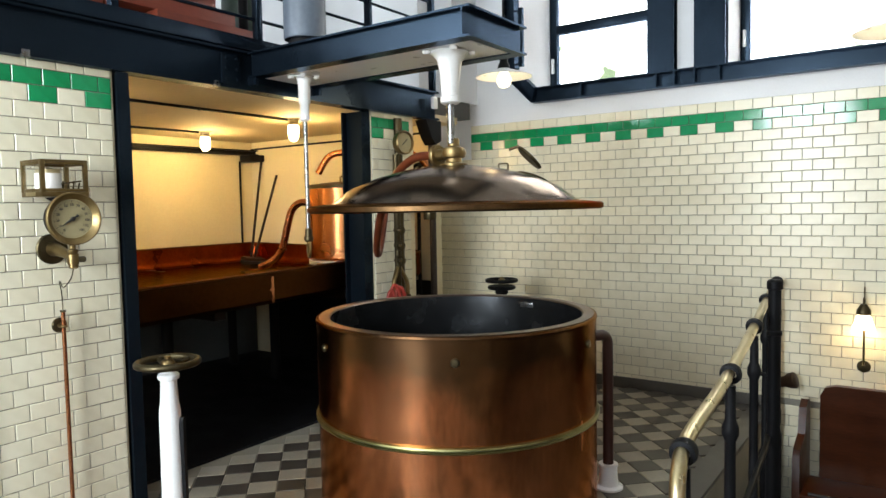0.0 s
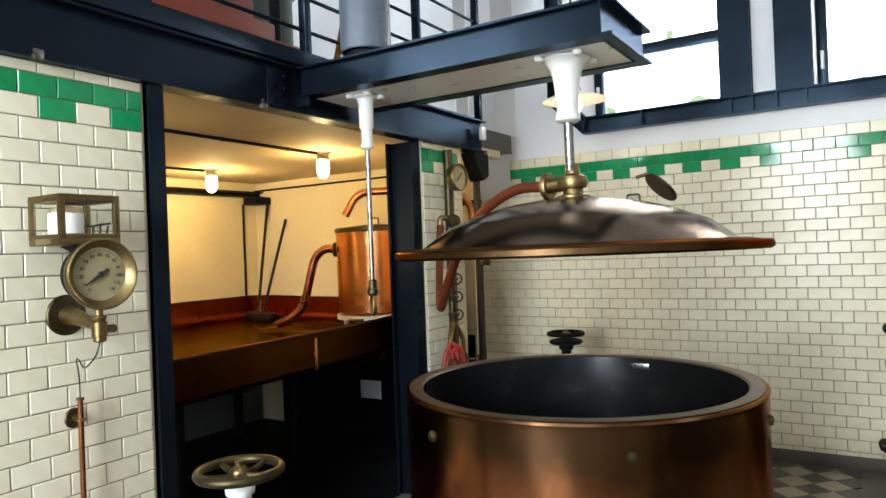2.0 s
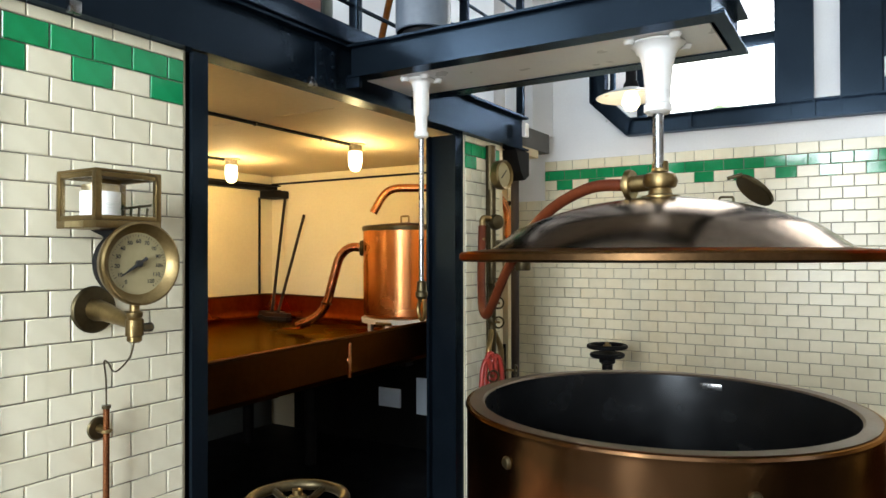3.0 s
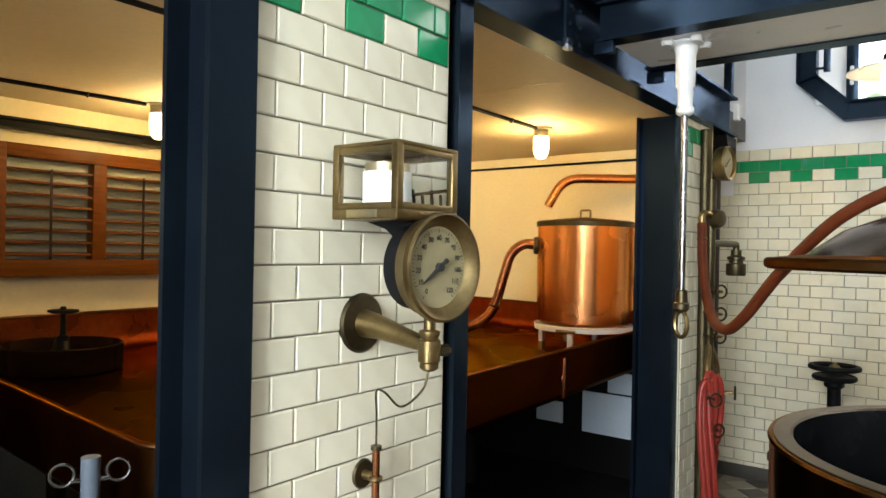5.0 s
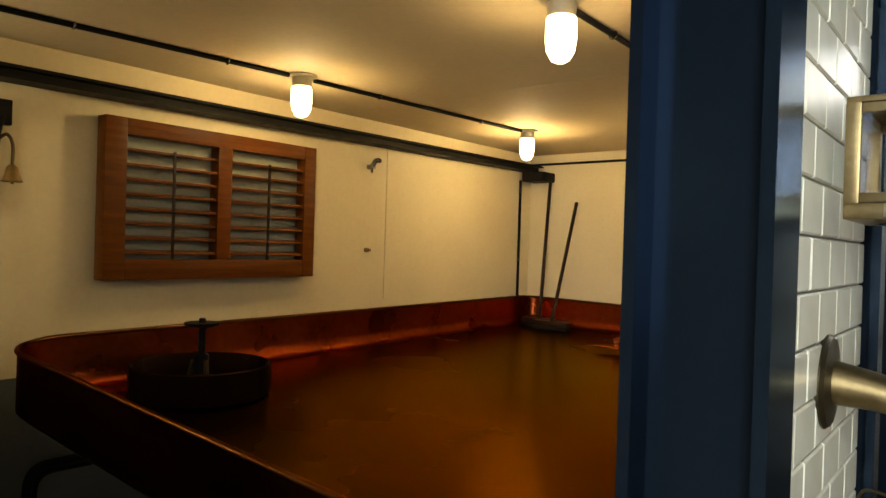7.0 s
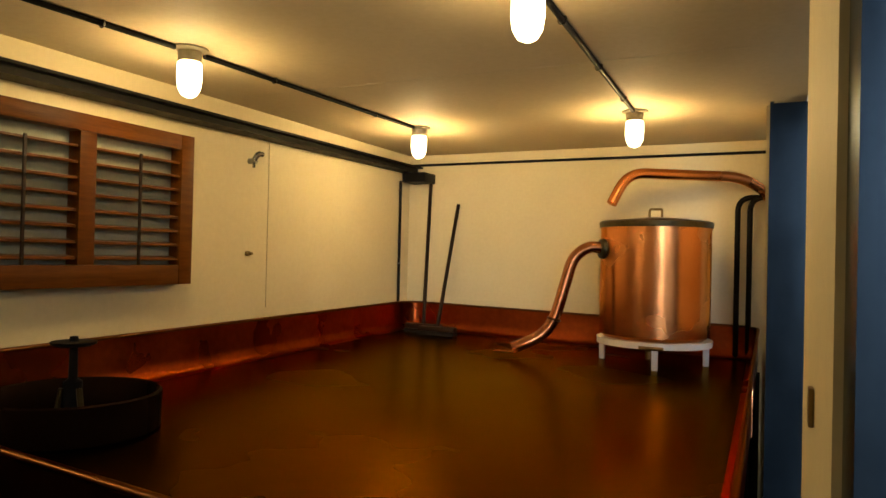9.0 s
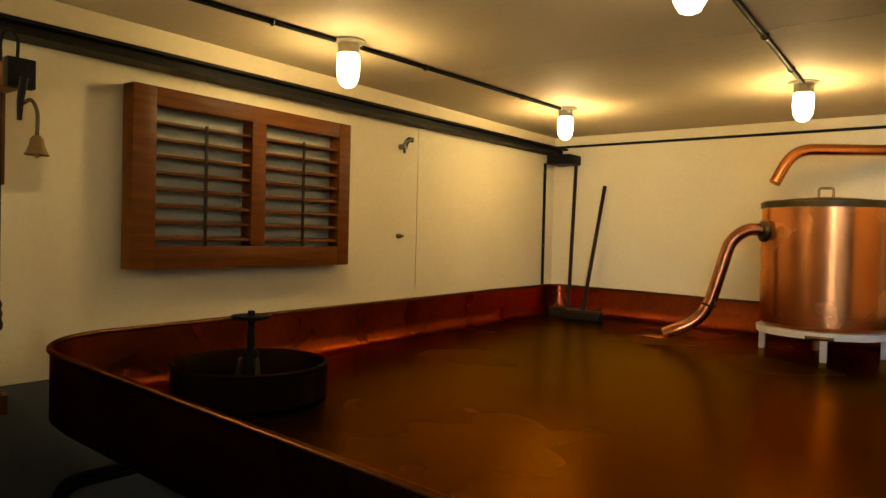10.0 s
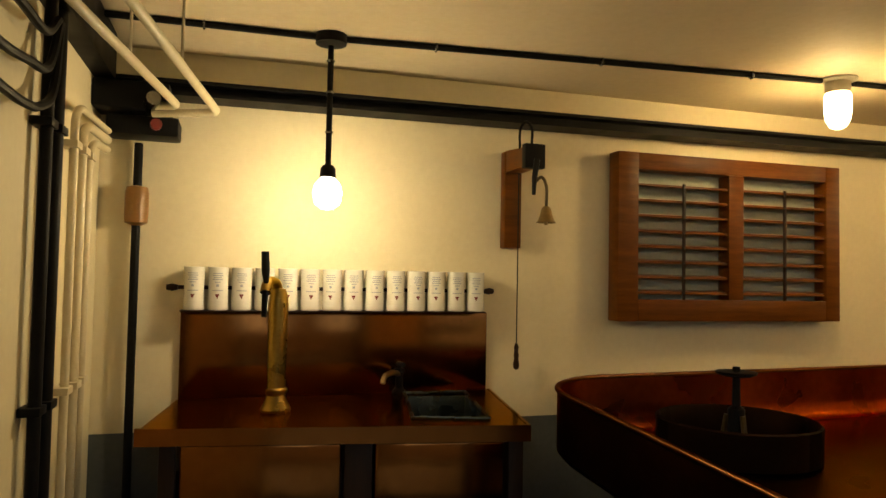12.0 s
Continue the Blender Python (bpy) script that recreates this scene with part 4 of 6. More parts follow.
# ---- recorder and gauge on the tiled pillar ----
def thermometer():
    t = thing("recording_gauge", "brass recording gauge with a glass chart box on the tiled pillar", "gauge", (WALL_X, 1.65, 1.45))
    x0, x1, y0, y1, z0, z1, e = -3.69, -3.487, 1.510, 1.728, 1.700, 1.874, 0.020
    b = part("chart_box", box(x0, x1, y0, y1, z0, z0 + 0.024, 0.004), BRASS, t, "brass framed glass chart box")
    part("box_top", box(x0, x1, y0, y1, z1 - 0.010, z1, 0.004), BRASS, b)
    for z in (z0 + 0.024, z1 - 0.024):
        for y in (y0, y1 - e):
            part("rail", box(x0 + e, x1 - e, y + 0.001, y + e - 0.001, z, z + 0.014, 0.002), BRASS, b)
        for x in (x0, x1 - e):
            part("rail", box(x + 0.001, x + e - 0.001, y0 + e, y1 - e, z, z + 0.014, 0.002), BRASS, b)
    for x in (x0, x1 - e):
        for y in (y0, y1 - e):
            part("corner_post", box(x, x + e, y, y + e, z0 + 0.022, z1 - 0.008, 0.003), BRASS, b)
    g = part("glass_pane", box(x0 + e, x1 - e, y0 + 0.006, y0 + 0.009, z0 + 0.03, z1 - 0.015), GLASS, b, smooth=False)
    g2 = part("glass_pane", box(x1 - 0.009, x1 - 0.006, y0 + e, y1 - e, z0 + 0.03, z1 - 0.015), GLASS, b, smooth=False)
    g.visible_shadow = g2.visible_shadow = False
    part("maker_plate", box(x0 + 0.05, x1 - 0.06, y0 - 0.003, y0 + 0.002, z0 + 0.004, z0 + 0.022, 0.001), BRASS_BRIGHT, b)
    part("chart_drum", lathe([(0, z0 + 0.026), (0.056, z0 + 0.026), (0.056, z0 + 0.112), (0, z0 + 0.112)], (-3.590, 1.590, 0), segments=36), PAPER_WHITE, b, "white paper chart drum")
    part("drum_cap", lathe([(0, z0 + 0.113), (0.052, z0 + 0.113), (0.052, z0 + 0.132), (0.02, z0 + 0.136), (0, z0 + 0.143)], (-3.590, 1.590, 0), segments=28), BRASS_BRIGHT, b)
    for k in range(4):
        part("pen_lever", rod((-3.54 + 0.012 * k, 1.63 + 0.018 * k, z0 + 0.03), (-3.555 + 0.012 * k, 1.64 + 0.02 * k, z0 + 0.075 - 0.01 * (k % 2)), 0.004, segments=8), BRONZE_DARK, b)
    part("pen_arm", rod((-3.56, 1.62, z0 + 0.06), (-3.50, 1.70, z0 + 0.075), 0.004, segments=8), BRONZE_DARK, b)
    # bracket and round dial
    part("bracket", prism([(x0 + 0.03, z0 - 0.002), (x1 - 0.01, z0 - 0.002), (x1 - 0.02, z0 - 0.012), (-3.515, z0 - 0.05), (-3.52, 1.63), (-3.575, 1.66), (-3.60, z0 - 0.02)], "y", 1.600, 1.665), STEEL_BLACK, t, "black iron bracket")
    n = Vector((0.9976, -0.070, 0)).normalized()
    c = Vector((-3.470, 1.634, 1.595))
    case = part("gauge_case", lathe([(0, -0.085), (0.085, -0.085), (0.100, -0.075), (0.104, -0.02), (0.104, 0.0)], c, n, 48), STEEL_BLACK, t, "black gauge case")
    part("bezel", lathe([(0.102, -0.030), (0.112, -0.026), (0.122, 0.006), (0.126, 0.012), (0.125, 0.024), (0.119, 0.028), (0.112, 0.024), (0.100, 0.008), (0.092, 0.0)], c, n, 48), BRASS, case, "wide brass bezel")
    part("dial", lathe([(0.093, 0.001), (0, 0.0011)], c, n, 48), DIAL_FACE, case, "yellowed dial face")
    up = Vector((0, 0, 1))
    side = up.cross(n).normalized()
    for k in range(49):
        a = math.radians(-144 + 6 * k)
        d = up * math.cos(a) + side * math.sin(a)
        bm = bmesh.new()
        w = n.cross(d) * (0.0010 if k % 4 == 0 else 0.0006)
        p = c + n * 0.0026
        lo = 0.079 if k % 4 == 0 else 0.082
        bm.faces.new([bm.verts.new(q) for q in (p + d * lo + w, p + d * 0.087 + w, p + d * 0.087 - w, p + d * lo - w)])
        part("scale_mark", bm, INK, case)
    turn = Matrix((side, up, n)).transposed().to_4x4()
    for k in range(13):
        a = math.radians(-144 + 24 * k)
        font = bpy.data.curves.new("numeral", "FONT")
        font.body, font.size, font.align_x, font.align_y, font.offset = str(10 * k), 0.0165, "CENTER", "CENTER", 0.0004
        holder = bpy.data.objects.new("numeral", font)
        bm = bmesh.new()
        bm.from_mesh(bpy.data.meshes.new_from_object(holder))
        bpy.data.objects.remove(holder)
        at = c + n * 0.0028 + (up * math.cos(a) + side * math.sin(a)) * 0.067
        bmesh.ops.transform(bm, matrix=Matrix.Translation(at) @ turn, verts=bm.verts)
        part("numeral", bm, INK, case, smooth=False)
    d = up * -0.55 - side * 0.83
    part("needle", tube([c + n * 0.008 - d * 0.028, c + n * 0.008 - d * 0.012, c + n * 0.008, c + n * 0.008 + d * 0.066], [0.006, 0.004, 0.006, 0.0016], 8), INK, case, "black needle")
    part("needle_hub", lathe([(0, 0.014), (0.010, 0.013), (0.010, 0.002)], c, n, 16), INK, case)
    # wall flange and arm
    part("wall_flange", lathe([(0, 0.02), (0.02, 0.018), (0.070, 0.012), (0.076, 0.006), (0.076, 0)], (WALL_X, 1.653, 1.446), (1, 0, 0), 36), BRONZE_DARK, t)
    part("arm", tube([(WALL_X + 0.01, 1.653, 1.446), (-3.66, 1.652, 1.440), (-3.58, 1.648, 1.425), (-3.50, 1.642, 1.412)], [0.036, 0.030, 0.023, 0.018], 20), BRASS, t, "tapering brass arm")
    part("union", lathe([(0, -0.05), (0.014, -0.05), (0.022, -0.044), (0.022, -0.032), (0.026, -0.028), (0.026, 0.02), (0.020, 0.026), (0.024, 0.032), (0.024, 0.042), (0.014, 0.046), (0.014, 0.075), (0, 0.075)], (-3.495, 1.640, 1.405), segments=20), BRASS, t)
    part("union_nut", lathe([(0, 0), (0.014, 0), (0.014, 0.05), (0.008, 0.055), (0, 0.055)], (-3.495, 1.640, 1.40), (0.4, 0.9, 0), 6), BRONZE_DARK, t)
    part("capillary", tube(curve_points([(-3.495, 1.640, 1.36), (-3.505, 1.63, 1.31), (-3.56, 1.62, 1.265), (-3.63, 1.64, 1.285), (-3.672, 1.655, 1.28), (-3.682, 1.668, 1.22), (-3.682, 1.669, 1.13)], 8), 0.0028, 8), BRONZE_DARK, t)
    part("lower_flange", lathe([(0, 0.012), (0.034, 0.009), (0.038, 0.004), (0.038, 0)], (WALL_X, 1.669, 1.061), (1, 0, 0), 28), BRONZE_DARK, t)
    part("lower_arm", rod((WALL_X + 0.005, 1.669, 1.061), (-3.682, 1.669, 1.058), 0.014, 0.010), BRASS, t)
    part("clip", ring((-3.682, 1.669, 1.058), 0.013, 0.006, segments=16), BRASS, t)
    part("thermometer_tube", rod((-3.682, 1.669, 0.05), (-3.682, 1.669, 1.135), 0.010), COPPER_OLD, t, "thin copper tube")
    part("tube_cap", rod((-3.682, 1.669, 1.13), (-3.682, 1.669, 1.14), 0.014), BRONZE_DARK, t)


thermometer()


# ---- windows in the far wall ----
def window(name, x0, x1, z0, z1, label, split):
    t = thing(name, label, "window", ((x0 + x1) / 2, FAR_Y + 0.42, z0), kind="structure")
    y0, y1, f = FAR_Y + 0.40, FAR_Y + 0.47, 0.075
    for a, b in ((x0, x0 + f), (x1 - f, x1)):
        part("window_frame", box(a, b, y0, y1, z0, z1, 0.006), STEEL_BLUE, t)
    for a, b in ((z0, z0 + f), (z1 - f, z1), (split, split + 0.09)):
        part("window_frame", box(x0 + f, x1 - f, y0 + 0.003, y1 - 0.003, a, b, 0.006), STEEL_BLUE, t)
    for a, b in ((z0 + f, split), (split + 0.09, z1 - f)):
        g = part("pane", box(x0 + f, x1 - f, y0 + 0.03, y0 + 0.034, a, b), GLASS, t, smooth=False)
        g.visible_shadow = False
    h = part("handle", box(x0 + 0.025, x0 + 0.05, y0 - 0.03, y0 + 0.002, z0 + 0.20, z0 + 0.34, 0.006), ENAMEL_WHITE, t, "white window handle")
    return t


window("window_1", -3.26, WIN[0][1], WIN[0][2], WIN[0][3], "blue-grey framed window with a transom, bright daylight outside", 3.27)
window("window_2", WIN[1][0], WIN[1][1], WIN[1][2], WIN[1][3], "blue-grey framed window with pale foliage outside", 3.80)
structure("beam_window_sill", prism([(FAR_Y - 0.10, 2.565), (FAR_Y, 2.565), (FAR_Y, 2.70), (FAR_Y - 0.10, 2.70), (FAR_Y - 0.10, 2.688), (FAR_Y - 0.03, 2.688), (FAR_Y - 0.03, 2.577), (FAR_Y - 0.10, 2.577)], "x", -3.205, 3.8), STEEL_BLUE, "blue-grey steel channel under the windows")
for k, (a, b) in enumerate(((-2.12, -1.90), (-1.74, -1.50))):
    cx = (a + b) / 2
    structure("post_window_%d" % (k + 1), prism(i_beam_outline(cx, FAR_Y - 0.052, b - a, 0.10, 0.014, 0.014), "z", 2.701, 4.6), STEEL_BLUE, "blue-grey steel upright between the windows")
for x in (-2.72, -2.05, -1.90, -1.74, -1.55):
    structure("trim_sill_stiffener", box(x - 0.008, x + 0.008, FAR_Y - 0.095, FAR_Y - 0.0305, 2.578, 2.687), STEEL_BLUE, "small steel stiffener plate")


def channel_leg(name, o0, o1, i1, i0, label):
    """One leg of the steel channel round the window: outer edge o0-o1, inner edge i0-i1, as (x, z)."""
    bm = prism([o0, o1, i1, i0], "y", FAR_Y - 0.03, FAR_Y - 0.001)
    for p, q, r in ((o0, o1, i0), (i0, i1, o0)):
        p, q, r = Vector(p), Vector(q), Vector(r)
        d = (q - p).normalized()
        w = Vector((-d.y, d.x))
        w = (w if w.dot(r - p) > 0 else -w) * 0.012
        prism([tuple(p), tuple(q), tuple(q + w), tuple(p + w)], "y", FAR_Y - 0.10, FAR_Y - 0.0301, bm)
    for p, q in ((o0, i0), (o1, i1)):
        p, q = Vector(p), Vector(q)
        d = (q - p).normalized()
        w = Vector((-d.y, d.x)) * 0.005
        prism([tuple(p - w), tuple(q - w), tuple(q + w), tuple(p + w)], "y", FAR_Y - 0.096, FAR_Y - 0.0302, bm)
    return structure(name, bm, STEEL_BLUE, label)


channel_leg("beam_window_corner", (-3.505, 2.853), (-3.210, 2.565), (-3.178, 2.70), (-3.378, 2.900), "slanting corner of the steel window channel")
channel_leg("beam_window_side", (-3.505, 4.6), (-3.505, 2.860), (-3.378, 2.906), (-3.378, 4.6), "upright steel channel beside the window")
structure("trim_window_stop", box(-3.335, -3.295, FAR_Y - 0.10, FAR_Y - 0.06, 2.91, 3.45, 0.004), STEEL_BLUE, "upright steel strap beside the window", True)
for z in (2.93, 3.42):
    structure("trim_stop_bracket", box(-3.377, -3.336, FAR_Y - 0.09, FAR_Y - 0.07, z, z + 0.015), STEEL_BLUE, "small bracket of the steel strap")
structure("trim_window_reveal", prism([(-3.399, FAR_Y + 0.004), (-3.262, FAR_Y + 0.40), (-3.262, FAR_Y + 0.545), (-3.399, FAR_Y + 0.545)], "z", 2.701, 4.299), PLASTER_WHITE, "white splayed reveal of the window")

# bright hazy distance outside the windows
_m, _n, _l, _b = nodes_of("bright_hazy_garden")
_co, _no, _ra = _n.new("ShaderNodeTexCoord"), _n.new("ShaderNodeTexNoise"), _n.new("ShaderNodeValToRGB")
_no.inputs["Scale"].default_value, _no.inputs["Detail"].default_value = 1.6, 9.0
_l.new(_co.outputs["Object"], _no.inputs["Vector"])
_l.new(_no.outputs[0], _ra.inputs[0])
_ra.color_ramp.elements[0].position, _ra.color_ramp.elements[0].color = 0.33, (0.045, 0.065, 0.03, 1)
_ra.color_ramp.elements[1].position, _ra.color_ramp.elements[1].color = 0.43, (1, 1, 1, 1)
_l.new(_ra.outputs[0], _b.inputs["Emission Color"])
_b.inputs["Emission Strength"].default_value = 6.0
_b.inputs["Base Color"].default_value = (0.3, 0.35, 0.25, 1)
structure("backdrop", box(-14, 12, 13.0, 13.1, -2, 16), _m, "bright hazy sky and pale foliage outside")


# ---- the gallery above the cooling room ----
def gallery_railing():
    t = thing("gallery_railing", "blue-grey steel gallery railing with four thin bars", "railing", (-3.73, 2.0, 2.70))
    for y in (-0.9, 0.1, 1.05, 2.03, 3.0, 4.08, 4.90):
        part("post", box(-3.755, -3.705, y - 0.022, y + 0.022, 2.702 if y < 3.4 else 2.6185, 3.62, 0.004), STEEL_BLUE, t)
    for z in (2.84, 3.02, 3.20, 3.38):
        part("bar", rod((-3.73, -2.8, z), (-3.73, 4.92, z), 0.011, segments=10), STEEL_BLUE, t)
    part("top_rail", rod((-3.73, -2.8, 3.62), (-3.73, 4.92, 3.62), 0.022), STEEL_BLUE, t)


def counterweight():
    x, y = -3.40, 3.10
    t = thing("counterweight_cylinder", "upright grey steel cylinder standing on the platform", "cylinder", (x, y, 2.614))
    part("cylinder", lathe([(0.125, 2.68), (0.132, 2.685), (0.132, 3.9), (0, 3.9)], (x, y, 0), segments=48), PLATE_GREY, t)
    part("base", lathe([(0.09, 2.6145), (0.10, 2.62), (0.10, 2.68), (0, 2.68)], (x, y, 0), segments=32), STEEL_BLACK, t, "black base ring")


def gallery_machine():
    t = thing("malt_machine", "red timber and green iron machine standing on the gallery", "machine", (-4.6, 2.3, 2.60))
    part("timber_base", box(-5.0, -3.93, 2.42, 3.20, 2.60, 2.83, 0.01), MACHINE_RED, t, "red painted timber base")
    part("timber_step", box(-4.9, -3.97, 2.20, 3.02, 2.832, 2.93, 0.01), MACHINE_RED, t)
    part("timber_sill", box(-4.9, -4.01, 2.05, 2.90, 2.932, 3.04, 0.01), MACHINE_RED, t)
    part("side_timber", box(-4.9, -4.10, 1.95, 2.19, 2.60, 2.93, 0.01), MACHINE_RED, t)
    part("casing", box(-4.8, -4.25, 2.05, 2.80, 3.042, 3.8, 0.03), MACHINE_RED, t)
    part("drive_wheel", ring((-4.14, 2.45, 3.40), 0.32, 0.03, (1, 0, 0), 40, 10), STEEL_BLACK, t, "black drive wheel")
    for k in range(6):
        a = math.pi * k / 6
        part("wheel_spoke", rod((-4.14, 2.45 + 0.31 * math.cos(a), 3.40 + 0.31 * math.sin(a)), (-4.14, 2.45 - 0.31 * math.cos(a), 3.40 - 0.31 * math.sin(a)), 0.014, segments=8), STEEL_BLACK, t)
    part("axle", rod((-4.3, 2.45, 3.40), (-4.07, 2.45, 3.40), 0.03), STEEL_BLACK, t)


def gallery_engine():
    t = thing("iron_engine", "green painted iron engine with pipes on the gallery", "machine", (-4.6, 3.3, 2.60))
    part("bed", box(-5.0, -4.15, 3.25, 3.95, 2.60, 2.78, 0.02), MACHINE_GREEN, t)
    part("cylinder", lathe([(0, 0), (0.16, 0), (0.18, 0.02), (0.18, 0.08), (0.15, 0.10), (0.15, 0.55), (0.18, 0.57), (0.18, 0.64), (0.08, 0.72), (0, 0.72)], (-4.5, 3.50, 2.78), segments=32), MACHINE_GREEN, t)
    part("pipe", tube(bent([(-4.3, 3.35, 2.78), (-4.3, 3.35, 3.5), (-4.3, 3.7, 3.5), (-4.3, 3.7, 4.4)], 0.08), 0.035, 12), STEEL_BLACK, t)
    part("lean_bar", tube([(-4.05, 3.55, 2.62), (-3.95, 3.75, 3.6)], 0.02, 10), WOOD_ORANGE, t, "leaning wooden bar")


gallery_railing()
counterweight()
gallery_machine()
gallery_engine()
solo("junction_box", box(-3.675, -3.645, 4.80, 4.86, 2.46, 2.56, 0.006), ENAMEL_WHITE, "small white junction box on the steel beam", "box", (-3.66, 4.83, 2.46))
structure("trim_beam_bracket", prism([(4.76, 2.37), (4.98, 2.37), (4.98, 2.20), (4.90, 2.16), (4.84, 2.22)], "x", -3.82, -3.70), STEEL_BLACK, "black steel bracket under the beam end")
for y in (1.55, 2.62):
    solo("beam_clamp", box(-3.678, -3.655, y - 0.02, y + 0.02, 2.36, 2.40, 0.004), CHROME, "small bright clamp on the beam flange", "clamp", (-3.665, y, 2.36), "clamps on the beam")


# bolted splice in the web of the gallery beam, beside the platform
_s = thing("beam_splice", "bolted steel splice plate on the gallery beam web", "plate", (-3.70, 2.78, 2.5), kind="structure")
part("splice_plate", box(-3.729, -3.717, 2.70, 2.84, 2.40, 2.59, 0.003), STEEL_BLUE, _s)
for _y in (2.73, 2.81):
    for _z in (2.43, 2.495, 2.56):
        part("bolt", lathe([(0.011, 0), (0.011, 0.006), (0.007, 0.010), (0, 0.010)], (-3.717, _y, _z), (1, 0, 0), 8), STEEL_BLUE, _s)


# ---- the cooling room: shallow copper cooler and what stands in it ----
CX0, CX1, CY0, CY1 = -6.46, -4.00, 1.28, 5.12


def rim_z(x, y):
    """The rim falls towards the opening, and a little towards the entrance."""
    u, v = (x - CX0) / (CX1 - CX0), (y - CY0) / (CY1 - CY0)
    return 1.255 + u * ((1 - v) * -0.115 + v * -0.045)


def cooler_ring(inset, down, radius, n=10):
    """Points round the cooler, inset from the rim and lowered."""
    x0, x1, y0, y1 = CX0 + inset, CX1 - inset, CY0 + inset, CY1 - inset
    pts = []
    for sx, sy, a0, round_ in ((1, 1, 0, radius), (-1, 1, 90, radius), (-1, -1, 180, radius * 2.2), (1, -1, 270, radius)):
        r = max(round_ - inset, 0.02)
        cx, cy = (x1 - r if sx > 0 else x0 + r), (y1 - r if sy > 0 else y0 + r)
        for k in range(n + 1):
            a = math.radians(a0 + 90 * k / n)
            x, y = cx + r * math.cos(a), cy + r * math.sin(a)
            u, v = (x - CX0) / (CX1 - CX0), (y - CY0) / (CY1 - CY0)
            z = rim_z(x, y) - down
            pts.append((x + 0.22 * max(0.0, 1 - u) * max(0.0, 1 - v), y, z))
    return pts


def skin(rings, close_last=False):
    bm = bmesh.new()
    vs = [[bm.verts.new(p) for p in r] for r in rings]
    for a, b in zip(vs, vs[1:]):
        for i in range(len(a)):
            j = (i + 1) % len(a)
            bm.faces.new((a[i], a[j], b[j], b[i]))
    if close_last:
        bm.faces.new(vs[-1])
    return bm


def cooler():
    t = thing("coolship", "large shallow copper cooling tray with a rolled rim, on dark supports", "tray", (-5.2, 3.2, 0))
    R = 0.13
    part("inner_side", skin([cooler_ring(0.006, 0.0, R), cooler_ring(0.008, 0.13, R), cooler_ring(0.016, 0.170, R), cooler_ring(0.036, 0.190, R), cooler_ring(0.060, 0.195, R)]), COPPER_RED, t, "reddish copper inner side")
    part("bed", skin([cooler_ring(0.060, 0.1951, R)] + [cooler_ring(0.10 + 0.1 * k, 0.196, R) for k in range(12)], True), COPPER_BED, t, "brown copper bed")
    part("outer_side", skin([cooler_ring(0.0, 0.0, R), cooler_ring(0.0, 0.20, R), cooler_ring(0.03, 0.232, R), cooler_ring(0.10, 0.245, R)], True), COPPER_SHELL, t, "dull brown outer side")
    part("rim_bead", tube(cooler_ring(0.0, -0.002, R), 0.009, 10, closed=True), COPPER_RIM, t, "rolled copper rim")
    part("seam_patch", lathe([(0.0, 0.010), (0.018, 0.008), (0.022, 0.0)], (CX1 - 0.004, 3.28, 1.05), (1, 0, 0), 20), COPPER_OLD, t, "soldered copper seam patch")
    part("seam_strip", box(CX1 - 0.002, CX1 + 0.006, 3.268, 3.292, 0.955, 1.145, 0.002), COPPER_OLD, t)
    part("corner_post", rod((-4.12, 1.42, 0), (-4.12, 1.42, 0.93), 0.05), COPPER_SHELL, t)
    for x, y in ((-6.2, 2.0), (-6.2, 4.6), (-5.5, 2.6), (-5.3, 4.4), (-5.2, 3.2)):
        part("support", rod((x, y, 0), (x, y, rim_z(x, y) - 0.246), 0.045), UNDER_TRAY_BLACK, t)
    for y in (1.9, 3.2, 4.6):
        part("bearer", box(-6.4, -4.5, y - 0.05, y + 0.05, 0.80, 0.885), WOOD_DARK, t)


def outlet_valve():
    x, y = -5.93, 1.90
    z = rim_z(x, y) - 0.195
    t = thing("outlet_valve", "dark round strainer drum with a hand wheel, standing in the tray", "valve", (x, y, z))
    part("drum", lathe([(0.262, 0.002), (0.264, 0.115), (0.256, 0.120), (0.250, 0.112), (0.250, 0.012), (0, 0.010)], (x, y, z), segments=48), surface("blackened_copper_drum", (0.006, 0.003, 0.0015), (0.014, 0.007, 0.0035), (0.40, 0.55), 0.6, spec=0.1, edge=(0.3, 0.2, 0.12)), t)
    part("spindle", lathe([(0.05, 0.01), (0.05, 0.05), (0.028, 0.06), (0.028, 0.15), (0.014, 0.16), (0.012, 0.265), (0, 0.265)], (x, y, z), segments=20), STEEL_BLACK, t)
    for k in range(3):
        a = 2 * math.pi * k / 3
        part("leg", rod((x + 0.05 * math.cos(a), y + 0.05 * math.sin(a), z + 0.012), (x + 0.03 * math.cos(a), y + 0.03 * math.sin(a), z + 0.13), 0.010, segments=8), BRONZE_DARK, t)
    part("wheel", lathe([(0, 0.258), (0.05, 0.262), (0.066, 0.268), (0.068, 0.276), (0.05, 0.278), (0.014, 0.276), (0.012, 0.292), (0, 0.294)], (x, y, z), segments=28), STEEL_BLACK, t, "small worn hand wheel")


